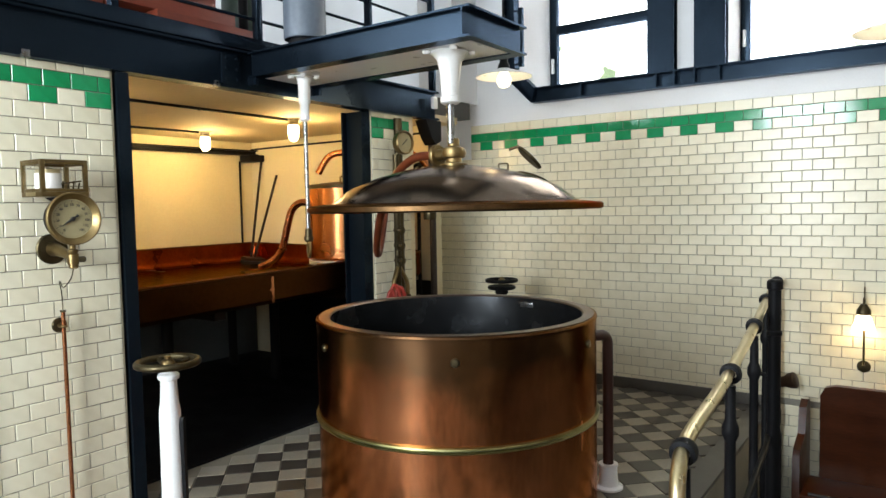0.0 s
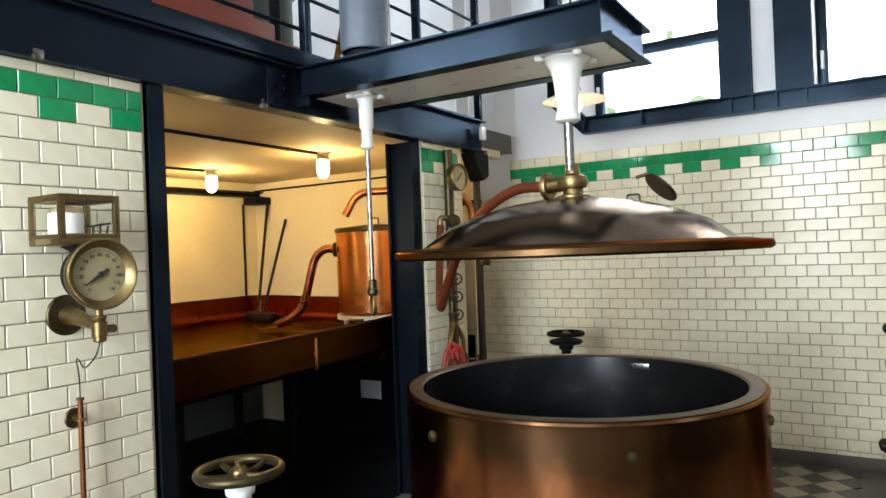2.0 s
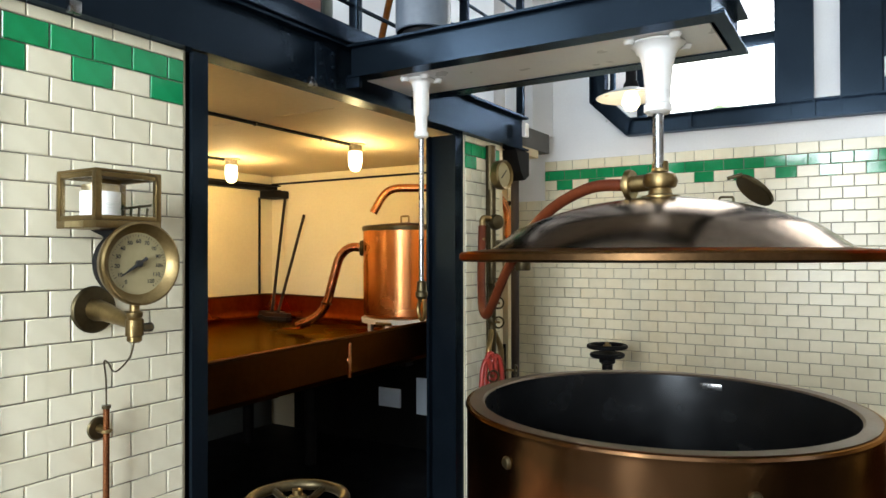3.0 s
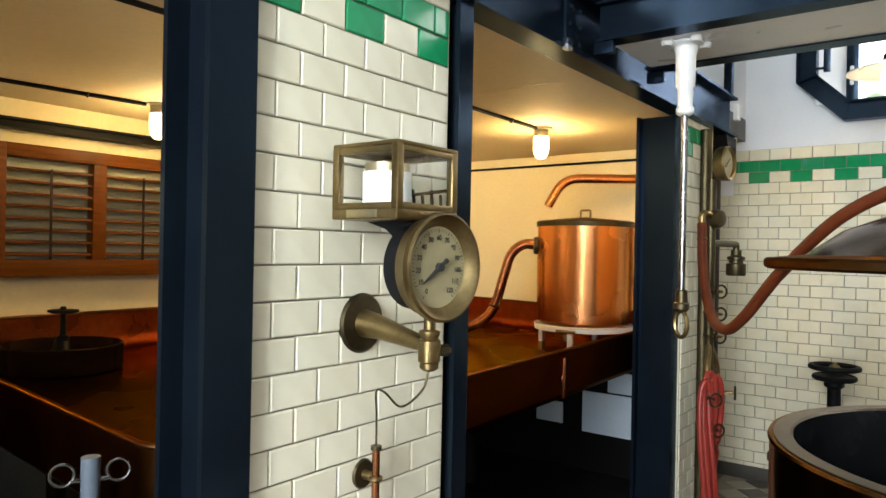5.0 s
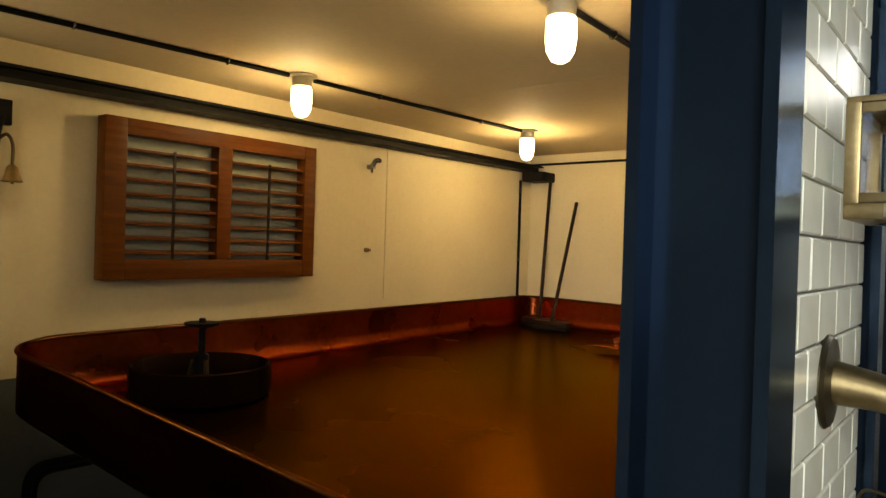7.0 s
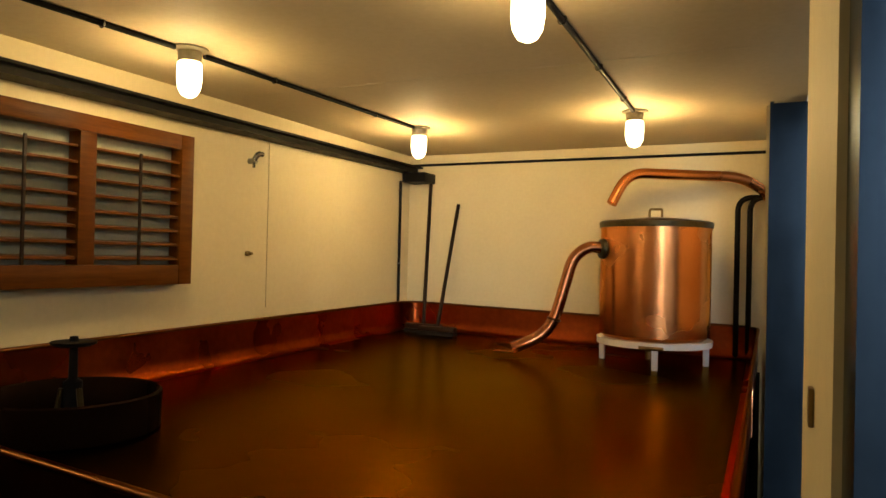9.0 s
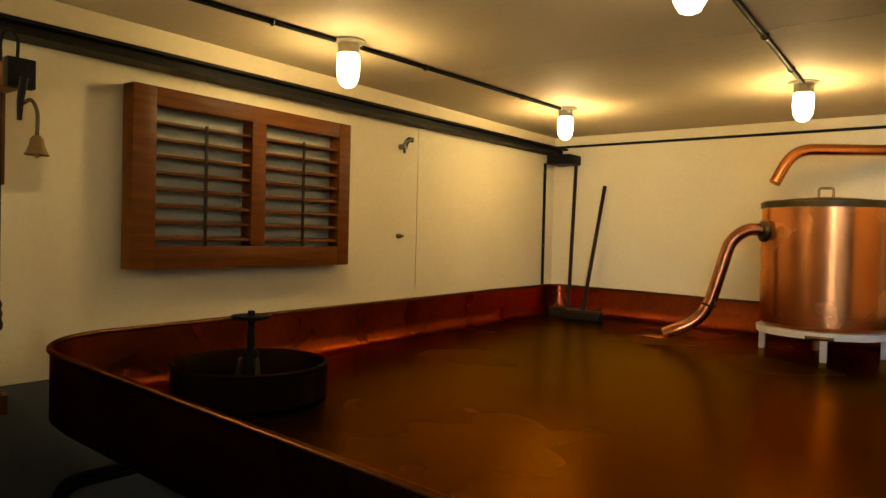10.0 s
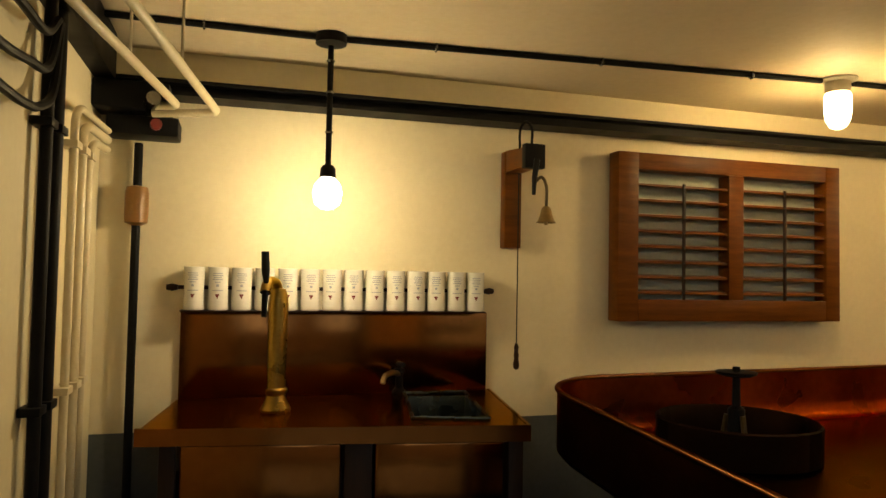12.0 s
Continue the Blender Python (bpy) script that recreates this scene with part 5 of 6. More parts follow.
def broom(top, foot, name_label):
    t = thing("broom", name_label, "broom", foot, "brooms in the corner of the tray")
    a, b = Vector(foot), Vector(top)
    part("handle", rod(a + Vector((0, 0, 0.05)), b, 0.0135), WOOD_DARK, t)
    part("head", box(a.x - 0.14, a.x + 0.14, a.y - 0.03, a.y + 0.03, a.z + 0.03, a.z + 0.065, 0.008), WOOD_DARK, t)
    part("bristles", prism([(a.y - 0.028, a.z + 0.03), (a.y + 0.028, a.z + 0.03), (a.y + 0.045, a.z + 0.003), (a.y - 0.045, a.z + 0.003)], "x", a.x - 0.138, a.x + 0.138), STEEL_BLACK, t, "black bristles")


def copper_pot():
    x, y, r = -4.555, 4.62, 0.312
    z = rim_z(x, y) - 0.195
    t = thing("copper_pot", "bright copper lidded pot with outlet pipe on a white stand", "pot", (x, y, z))
    b0 = 1.165
    part("body", lathe([(0, b0), (r - 0.03, b0), (r, b0 + 0.02), (r, 1.805), (r - 0.01, 1.81)], (x, y, 0), segments=64), COPPER_BRIGHT, t)
    part("rim_band", lathe([(r - 0.005, 1.800), (r + 0.008, 1.803), (r + 0.010, 1.832), (r - 0.002, 1.840), (r - 0.02, 1.838)], (x, y, 0), segments=64), BRONZE_DARK, t, "dark rim band")
    lid_ = part("lid", lathe([(r - 0.012, 1.836), (0.2, 1.852), (0.05, 1.866), (0, 1.866)], (x, y, 0), segments=48), COPPER_SHELL, t)
    part("lid_handle", tube(bent([(x - 0.035, y, 1.862), (x - 0.035, y, 1.915), (x + 0.035, y, 1.915), (x + 0.035, y, 1.862)], 0.012), 0.007, 10), BRASS, lid_)
    st = part("stand_ring", lathe([(r - 0.05, b0 - 0.038), (r + 0.012, b0 - 0.038), (r + 0.014, b0 - 0.004), (r - 0.05, b0 - 0.001)], (x, y, 0), segments=48), ENAMEL_WHITE, t, "white painted stand")
    for k in range(4):
        a = math.radians(-80 + 90 * k)
        px, py = x + (r - 0.02) * math.cos(a), y + (r - 0.02) * math.sin(a)
        part("stand_leg", box(px - 0.016, px + 0.016, py - 0.016, py + 0.016, rim_z(px, py) - 0.196, b0 - 0.036, 0.004), ENAMEL_WHITE, st)
    part("drain_cock", lathe([(0.012, 0), (0.022, 0.01), (0.022, 0.05), (0.014, 0.055), (0.014, 0.09), (0, 0.09)], (x + 0.02, y - r + 0.03, b0 - 0.10), segments=16), BRASS, t)
    part("cock_lever", rod((x - 0.03, y - r - 0.01, b0 - 0.03), (x + 0.10, y - r - 0.01, b0 - 0.03), 0.010), BRASS, t)
    part("outlet_flange", lathe([(0, 0.0), (0.055, 0.0), (0.06, 0.01), (0.055, 0.03), (0.03, 0.035), (0, 0.035)], (x - r * 0.82, y - r * 0.55, 1.675), (-0.8, -0.55, 0), 28), BRONZE_DARK, t)
    zz = 1.05
    pts = curve_points([(x - 0.25, y - 0.17, 1.675), (x - 0.34, y - 0.22, 1.680), (x - 0.42, y - 0.25, 1.61), (x - 0.46, y - 0.27, 1.47), (x - 0.52, y - 0.29, 1.26), (x - 0.60, y - 0.32, 1.155), (x - 0.74, y - 0.37, zz + 0.035)], 8)
    part("outlet_pipe", tube(pts, 0.034, 16), COPPER_OLD, t, "bent copper outlet pipe")
    part("spout_lip", box(x - 0.84, x - 0.70, y - 0.43, y - 0.33, zz + 0.012, zz + 0.020, 0.003), COPPER_BRIGHT, t)
    part("pipe_joint", ring((x - 0.52, y - 0.29, 1.26), 0.036, 0.006, (0.25, 0.08, 1), 20, 6), COPPER_SHELL, t)
    return t


def swan_neck():
    t = thing("swan_neck_pipe", "bright copper swan-neck pipe over the pot", "pipe", (-4.2, 5.1, 2.1))
    pts = bent([(-4.80, 4.55, 1.945), (-4.72, 4.62, 2.135), (-4.10, 5.00, 2.135), (-3.93, 5.10, 2.02), (-3.93, 5.12, 1.70)], 0.13)
    part("pipe", tube(pts, 0.031, 16), COPPER_BRIGHT, t)


def corner_pipes():
    for x in (-4.13, -4.06):
        t = thing("service_pipe", "black iron service pipe rising in the corner behind the pot", "pipe", (x, 5.10, 0), "black corner pipes")
        part("pipe", tube(bent([(x, 5.10, 0), (x, 5.10, 2.02), (x + 0.20, 5.13, 2.02)], 0.09), 0.017, 12), STEEL_BLACK, t)
    t = thing("service_pipe", "slim black pipe down the corner of the cooling room", "pipe", (-6.475, 4.99, 1.262))
    part("pipe", rod((-6.475, 4.99, 1.262), (-6.475, 4.99, 2.17), 0.011), STEEL_BLACK, t)
    for z in (1.55, 2.1):
        part("clip", ring((-6.475, 4.99, z), 0.012, 0.005, segments=14), CHROME, t)


def ceiling_lamp(x, y, watts):
    z = LOW
    t = thing("ceiling_lamp", "lit jar-shaped opal glass ceiling lamp on a white base", "lamp", (x, y, z - 0.2), "ceiling lamps of the cooling room")
    part("base", lathe([(0, 0), (0.068, 0), (0.068, -0.006), (0.045, -0.012), (0.042, -0.052), (0, -0.052)], (x, y, z), segments=28), PIPE_CREAM, t)
    g = part("globe", lathe([(0.040, -0.052), (0.046, -0.058), (0.047, -0.12), (0.042, -0.155), (0.028, -0.180), (0.012, -0.188), (0, -0.189)], (x, y, z), segments=28), LAMP_GLOW, t, "glowing opal glass jar")
    g.visible_shadow = False
    lamp = bpy.data.lights.new("ceiling_lamp_light", "POINT")
    lamp.energy, lamp.color, lamp.shadow_soft_size = watts, (1.0, 0.67, 0.26), 0.04
    new("ceiling_lamp_light", lamp).location = (x, y, z - 0.12)


def conduit(points, label="black conduit clipped to the cream ceiling"):
    p = [Vector(q) for q in points]
    t = thing("conduit", label, "conduit", p[0])
    part("pipe", tube(p, 0.0105, 10), STEEL_BLACK, t)
    run = (p[-1] - p[0])
    n = max(1, int(run.length / 0.55))
    for k in range(n):
        c = p[0] + run * ((k + 0.5) / n)
        part("clip", ring(c, 0.013, 0.004, run, 14, 6), CHROME, t)


def shutter():
    x0, x1, y0, y1, z0, z1 = -6.485, -6.41, 1.727, 2.857, 1.452, 2.145
    t = thing("louvred_shutter", "varnished pine louvred shutter with two panels, hung on the cream wall", "shutter", (x0, (y0 + y1) / 2, z0))
    s, f = 0.095, 0.09
    ym = (y0 + y1) / 2
    part("stile", box(x0, x1, y0, y0 + s, z0, z1, 0.004), WOOD_ORANGE, t)
    part("stile", box(x0, x1, y1 - 0.075, y1, z0, z1, 0.004), WOOD_ORANGE, t)
    part("stile", box(x0, x1, ym - 0.03, ym + 0.045, z0 + f, z1 - 0.07, 0.004), WOOD_ORANGE, t)
    part("rail", box(x0 + 0.002, x1 - 0.002, y0 + s, y1 - 0.075, z0, z0 + f, 0.004), WOOD_ORANGE, t)
    part("rail", box(x0 + 0.002, x1 - 0.002, y0 + s, y1 - 0.075, z1 - 0.07, z1, 0.004), WOOD_ORANGE, t)
    part("backing", box(x0 + 0.001, x0 + 0.006, y0 + s, y1 - 0.075, z0 + f, z1 - 0.07), SHUTTER_SLOT, t, "pale backing behind the louvres", smooth=False)
    for a, b in ((y0 + s + 0.003, ym - 0.033), (ym + 0.048, y1 - 0.078)):
        for k in range(8):
            z = z0 + f + 0.028 + k * 0.0635
            part("slat", prism([(x0 + 0.012, z + 0.002), (x1 - 0.014, z - 0.008), (x1 - 0.010, z - 0.005), (x1 - 0.011, z + 0.004), (x0 + 0.014, z + 0.012)], "y", a, b), WOOD_ORANGE, t, smooth=False)
        part("tilt_rod", box(x1 - 0.012, x1 - 0.003, (a + b) / 2 - 0.006, (a + b) / 2 + 0.006, z0 + f - 0.01, z1 - 0.12, 0.002), WOOD_DARK, t, "dark tilt rod")


def wall_tap(y, z, big):
    t = thing("wall_tap", "small chrome tap on the cream wall" if big else "small brass stud on the cream wall", "tap", (BACK_X, y, z))
    if big:
        part("body", rod((BACK_X, y, z - 0.03), (BACK_X + 0.045, y, z - 0.03), 0.016), CHROME, t)
        part("spout", tube(bent([(BACK_X + 0.03, y, z - 0.03), (BACK_X + 0.05, y + 0.01, z + 0.01), (BACK_X + 0.05, y + 0.045, z + 0.01)], 0.015), 0.015, 12), CHROME, t)
        part("lever", rod((BACK_X + 0.03, y, z - 0.03), (BACK_X + 0.05, y - 0.02, z - 0.065), 0.008), CHROME, t)
    else:
        part("body", lathe([(0.014, 0), (0.014, 0.02), (0.008, 0.024), (0.008, 0.04), (0, 0.042)], (BACK_X, y, z), (1, 0, 0), 16), BRASS, t)


cooler()
outlet_valve()
broom((-6.30, 5.15, 2.18), (-6.20, 4.88, rim_z(-6.20, 4.88) - 0.196), "dark wooden push broom leaning on the end wall")
broom((-6.07, 5.16, 2.0), (-6.05, 4.80, rim_z(-6.05, 4.80) - 0.196), "dark wooden push broom leaning at a slant")
copper_pot()
swan_neck()
corner_pipes()
for x, y, w in ((-5.975, 2.39, 15), (-5.875, 4.12, 22), (-4.59, 4.07, 20), (-4.55, 2.20, 8)):
    ceiling_lamp(x, y, w)
conduit([(-6.14, 0.572, LOW - 0.011), (-5.982, 2.32, LOW - 0.011)])
conduit([(-6.145, 0.474, LOW - 0.011), (-6.16, END_Y, LOW - 0.011)])
conduit([(-5.971, 2.46, LOW - 0.011), (-5.879, 4.05, LOW - 0.011)])
conduit([(-4.55, 2.27, LOW - 0.011), (-4.588, 4.00, LOW - 0.011)])
conduit([(-4.56, END_Y, LOW - 0.011), (-4.55, 2.13, LOW - 0.011)])
shutter()
wall_tap(3.34, 2.13, True)
wall_tap(3.335, 1.60, False)


# ---- bar corner ----
def bar_counter():
    x0, x1, y0, y1, top = BACK_X + 0.003, -5.93, 0.03, 1.140, 1.184
    t = thing("bar_counter", "lacquered copper bar counter with a sink, on dark cabinets", "counter", ((x0 + x1) / 2, (y0 + y1) / 2, 0))
    corners = [(x0, 0.078), (-6.015, 0.012), (-5.848, 1.090), (x0, 1.205)]
    basin = [(-6.445, 0.862), (-5.995, 0.780), (-5.955, 1.010), (-6.425, 1.092)]

    def loop(pts, z):
        return [(px, py, z) for px, py in pts]
    part("worktop", skin([loop(corners, top - 0.022), loop(corners, top), loop(basin, top), loop(basin, top - 0.022), loop(corners, top - 0.022)]), BAR_COPPER, t, smooth=False)
    part("front_edge", prism([(-6.014, 0.002), (-6.001, 0.000), (-5.834, 1.098), (-5.847, 1.100)], "z", top - 0.045, top + 0.003), BAR_COPPER, t, smooth=False)
    part("side_edge", prism([(-5.848, 1.0915), (-5.848, 1.101), (x0, 1.216), (x0, 1.2065)], "z", top - 0.045, top + 0.002), BAR_COPPER, t, smooth=False)
    part("splashback", box(BACK_X + 0.0005, BACK_X + 0.018, 0.075, 1.195, top + 0.001, 1.482, 0.003), BAR_COPPER, t, "tall copper splashback")
    low = [(px * 0.94 + 0.06 * -6.235, py * 0.94 + 0.06 * 0.94) for px, py in basin]
    part("sink_bowl", skin([loop(basin, top - 0.01), loop(low, top - 0.13)], True), STEEL_SINK, t, "square steel sink bowl", smooth=False)
    part("sink_rim", tube(loop(basin, top + 0.003), 0.007, 8, closed=True), STEEL_SINK, t)
    xf = x1 - 0.035

    def askew(bm):
        """The cabinet front follows the counter, which stands a little out of square."""
        for v in bm.verts:
            if v.co.x > -6.2:
                v.co.x += (v.co.y - 0.55) * 0.155
        return bm
    for a, b in ((y0 + 0.03, y0 + 0.075), (0.57, 0.65), (y1 - 0.09, y1 - 0.045)):
        part("leg", askew(box(xf - 0.05, xf, a, b, 0, top - 0.023, 0.004)), WOOD_DARK, t)
    part("body", askew(box(x0, xf - 0.055, y0 + 0.05, y1 - 0.05, 0.05, top - 0.14, 0.004)), WOOD_DARK, t)
    for a, b in ((y0 + 0.085, 0.56), (0.66, y1 - 0.10)):
        for z0, z1 in ((0.93, top - 0.06), (0.60, 0.915)):
            part("drawer_front", askew(box(xf - 0.054, xf - 0.012, a, b, z0, z1, 0.006)), BAR_COPPER, t, "copper faced drawer front")
    return t


def beer_tap():
    x, y, z = -6.20, 0.385, 1.1845
    t = thing("beer_tap", "tall brass beer tap column with a black handle, on the counter", "tap", (x, y, z))
    part("column", lathe([(0.046, 0), (0.048, 0.008), (0.042, 0.018), (0.033, 0.035), (0.029, 0.050), (0.036, 0.06), (0.036, 0.07), (0.029, 0.075), (0.031, 0.33), (0.030, 0.36), (0.022, 0.385), (0.0, 0.392)], (x, y, z), segments=32), TAP_BRASS, t)
    part("neck", tube(curve_points([(x, y, z + 0.36), (x + 0.01, y - 0.01, z + 0.40), (x + 0.05, y - 0.035, z + 0.405), (x + 0.075, y - 0.045, z + 0.375)], 6), 0.017, 14), TAP_BRASS, t)
    part("spout", rod((x + 0.075, y - 0.045, z + 0.385), (x + 0.080, y - 0.047, z + 0.30), 0.010, 0.008), STEEL_BLACK, t)
    part("handle", tube([(x + 0.07, y - 0.042, z + 0.40), (x + 0.068, y - 0.045, z + 0.44), (x + 0.064, y - 0.048, z + 0.50)], [0.007, 0.013, 0.012], 12), STEEL_BLACK, t, "black tap handle")


def sink_faucet():
    x, y, z = -6.462, 0.845, 1.1845
    t = thing("faucet", "small bronze swivel faucet behind the sink", "faucet", (x, y, z))
    part("body", lathe([(0.026, 0), (0.024, 0.01), (0.014, 0.02), (0.014, 0.07), (0.020, 0.075), (0.020, 0.09), (0, 0.095)], (x, y, z), segments=20), STEEL_BLACK, t)
    part("spout", tube(bent([(x, y, z + 0.07), (x + 0.05, y - 0.035, z + 0.085), (x + 0.11, y - 0.080, z + 0.080), (x + 0.12, y - 0.088, z + 0.055)], 0.03), 0.010, 12), BRASS, t, "worn brass spout")
    part("cross_handle", rod((x - 0.02, y, z + 0.105), (x + 0.02, y + 0.01, z + 0.105), 0.010), STEEL_BLACK, t)


def mug():
    """A white stoneware mug with illegible print, facing the room."""
    t = thing("beer_mug", "white stoneware beer mug with red and blue print on shelf", "mug", (0, 0, 0), "row of beer mugs")
    part("cup", lathe([(0, 0), (0.031, 0), (0.034, 0.004), (0.034, 0.02), (0.0325, 0.06), (0.033, 0.135), (0.0345, 0.146), (0.0325, 0.147), (0.030, 0.135), (0.029, 0.012), (0, 0.010)], segments=32), CERAMIC, t)
    part("mug_handle", tube(curve_points([(-0.032, 0, 0.115), (-0.055, 0, 0.11), (-0.06, 0, 0.075), (-0.05, 0, 0.04), (-0.032, 0, 0.035)], 5), 0.006, 8), CERAMIC, t)

    def print_bar(w, z0, z1, material, name):
        bm = bmesh.new()
        prev = None
        for k in range(7):
            a = math.radians(-w + 2 * w * k / 6)
            p = [bm.verts.new((0.0342 * math.cos(a), 0.0342 * math.sin(a), z)) for z in (z0, z1)]
            if prev:
                bm.faces.new((prev[0], p[0], p[1], prev[1]))
            prev = p
        part(name, bm, material, t)
    for w, z in ((26, 0.124), (30, 0.117), (22, 0.110), (28, 0.103), (16, 0.094), (30, 0.066)):
        print_bar(w, z, z + 0.0028, PRINT_BLUE, "print")
    print_bar(7, 0.080, 0.088, PRINT_BLUE, "print")
    print_bar(11, 0.050, 0.055, PRINT_RED, "emblem")
    print_bar(7, 0.045, 0.050, PRINT_RED, "emblem")
    print_bar(3, 0.040, 0.045, PRINT_RED, "emblem")
    return t


def mug_row():
    shelf = thing("mug_shelf", "slim dark wooden shelf with end knobs above the splashback", "shelf", (BACK_X + 0.045, 0.62, 1.483))
    part("board", box(BACK_X + 0.002, BACK_X + 0.085, 0.075, 1.165, 1.4835, 1.489, 0.002), WOOD_DARK, shelf)
    part("rail", rod((BACK_X + 0.012, 0.045, 1.565), (BACK_X + 0.012, 1.20, 1.565), 0.007), WOOD_DARK, shelf)
    for y in (0.045, 1.20):
        part("knob", lathe([(0, -0.020), (0.009, -0.018), (0.013, 0.0), (0.009, 0.018), (0, 0.020)], (BACK_X + 0.02, y, 1.565), (0, 1, 0), 16), WOOD_DARK, shelf)
    first = mug()
    n = 14
    rng = random.Random(5)
    for k in range(n):
        m = pose(BACK_X + 0.052, 0.118 + k * (1.015 / (n - 1)), 1.4892, 0, 0, -8 + rng.uniform(-10, 10))
        if k:
            copy_thing(first, m)
    first.matrix_basis = pose(BACK_X + 0.052, 0.118, 1.4892, 0, 0, -6)


def wall_bulb():
    x, y = -6.145, 0.523
    t = thing("hanging_bulb", "bare lit bulb on a black drop pipe before the bar", "lamp", (x, y, 1.9))
    part("drop_pipe", rod((x, y, 1.96), (x, y, LOW - 0.03), 0.0095), STEEL_BLACK, t)
    for z in (2.07, 2.2, 2.3):
        part("pipe_joint", ring((x, y, z), 0.010, 0.004, segments=14, minor=6), CHROME, t)
    part("holder", lathe([(0, 1.965), (0.016, 1.965), (0.024, 1.955), (0.026, 1.925), (0, 1.925)], (x, y, 0), segments=20), STEEL_BLACK, t)
    b = part("bulb", lathe([(0.020, 1.926), (0.040, 1.905), (0.047, 1.875), (0.040, 1.842), (0.020, 1.826), (0, 1.823)], (x, y, 0), segments=28), BULB_GLOW, t, "bright bare bulb")
    b.visible_shadow = False
    part("ceiling_box", lathe([(0, 0), (0.05, 0), (0.05, -0.03), (0.03, -0.036), (0, -0.036)], (x, y, LOW), segments=24), STEEL_BLACK, t)
    lamp = bpy.data.lights.new("hanging_bulb_light", "POINT")
    lamp.energy, lamp.color, lamp.shadow_soft_size = 15, (1.0, 0.79, 0.44), 0.04
    new("hanging_bulb_light", lamp).location = (x, y, 1.87)


def service_bell():
    y = 1.285
    t = thing("service_bell", "brass bell on a spring under a wooden bracket with cord", "bell", (BACK_X, y, 1.75))
    part("board", box(BACK_X + 0.001, BACK_X + 0.05, y - 0.035, y + 0.035, 1.735, 2.115, 0.005), WOOD_ORANGE, t)
    part("bracket_arm", prism([(BACK_X + 0.051, 2.03), (BACK_X + 0.22, 2.03), (BACK_X + 0.22, 2.10), (BACK_X + 0.051, 2.115)], "y", y - 0.033, y + 0.033), WOOD_ORANGE, t, smooth=False)
    part("iron_cap", box(BACK_X + 0.221, BACK_X + 0.255, y - 0.040, y + 0.040, 2.02, 2.11, 0.004), STEEL_BLACK, t)
    bx = BACK_X + 0.27
    part("hook", tube(curve_points([(bx - 0.09, y - 0.03, 2.10), (bx - 0.09, y - 0.03, 2.17), (bx - 0.07, y - 0.015, 2.20), (bx - 0.05, y, 2.17), (bx - 0.05, y, 2.11)], 6), 0.005, 8), STEEL_BLACK, t)
    part("crank", tube([(bx, y, 2.05), (bx, y - 0.01, 1.98), (bx, y - 0.012, 1.92)], [0.012, 0.010, 0.007], 10), STEEL_BLACK, t)
    part("spring", tube(curve_points([(bx, y - 0.005, 1.97), (bx, y + 0.02, 1.985), (bx, y + 0.038, 1.95), (bx, y + 0.038, 1.875)], 6), 0.006, 8), BRONZE_DARK, t)
    part("bell_cup", lathe([(0, 0.045), (0.010, 0.045), (0.018, 0.036), (0.022, 0.015), (0.030, -0.006), (0.036, -0.014), (0.033, -0.015), (0.020, 0.010), (0, 0.03)], (bx, y + 0.038, 1.835), segments=28), BRASS, t, "brass bell cup")
    part("clapper", rod((bx, y + 0.038, 1.86), (bx, y + 0.038, 1.812), 0.006), BRASS, t)
    part("cord", rod((BACK_X + 0.055, y + 0.02, 1.36), (BACK_X + 0.055, y + 0.02, 2.04), 0.0022, segments=6), STEEL_BLACK, t)
    part("pull", lathe([(0, 1.262), (0.010, 1.268), (0.013, 1.285), (0.008, 1.305), (0.011, 1.32), (0.007, 1.335), (0.010, 1.35), (0.004, 1.365), (0, 1.37)], (BACK_X + 0.055, y + 0.02, 0), segments=14), WOOD_DARK, t, "turned dark wooden pull")


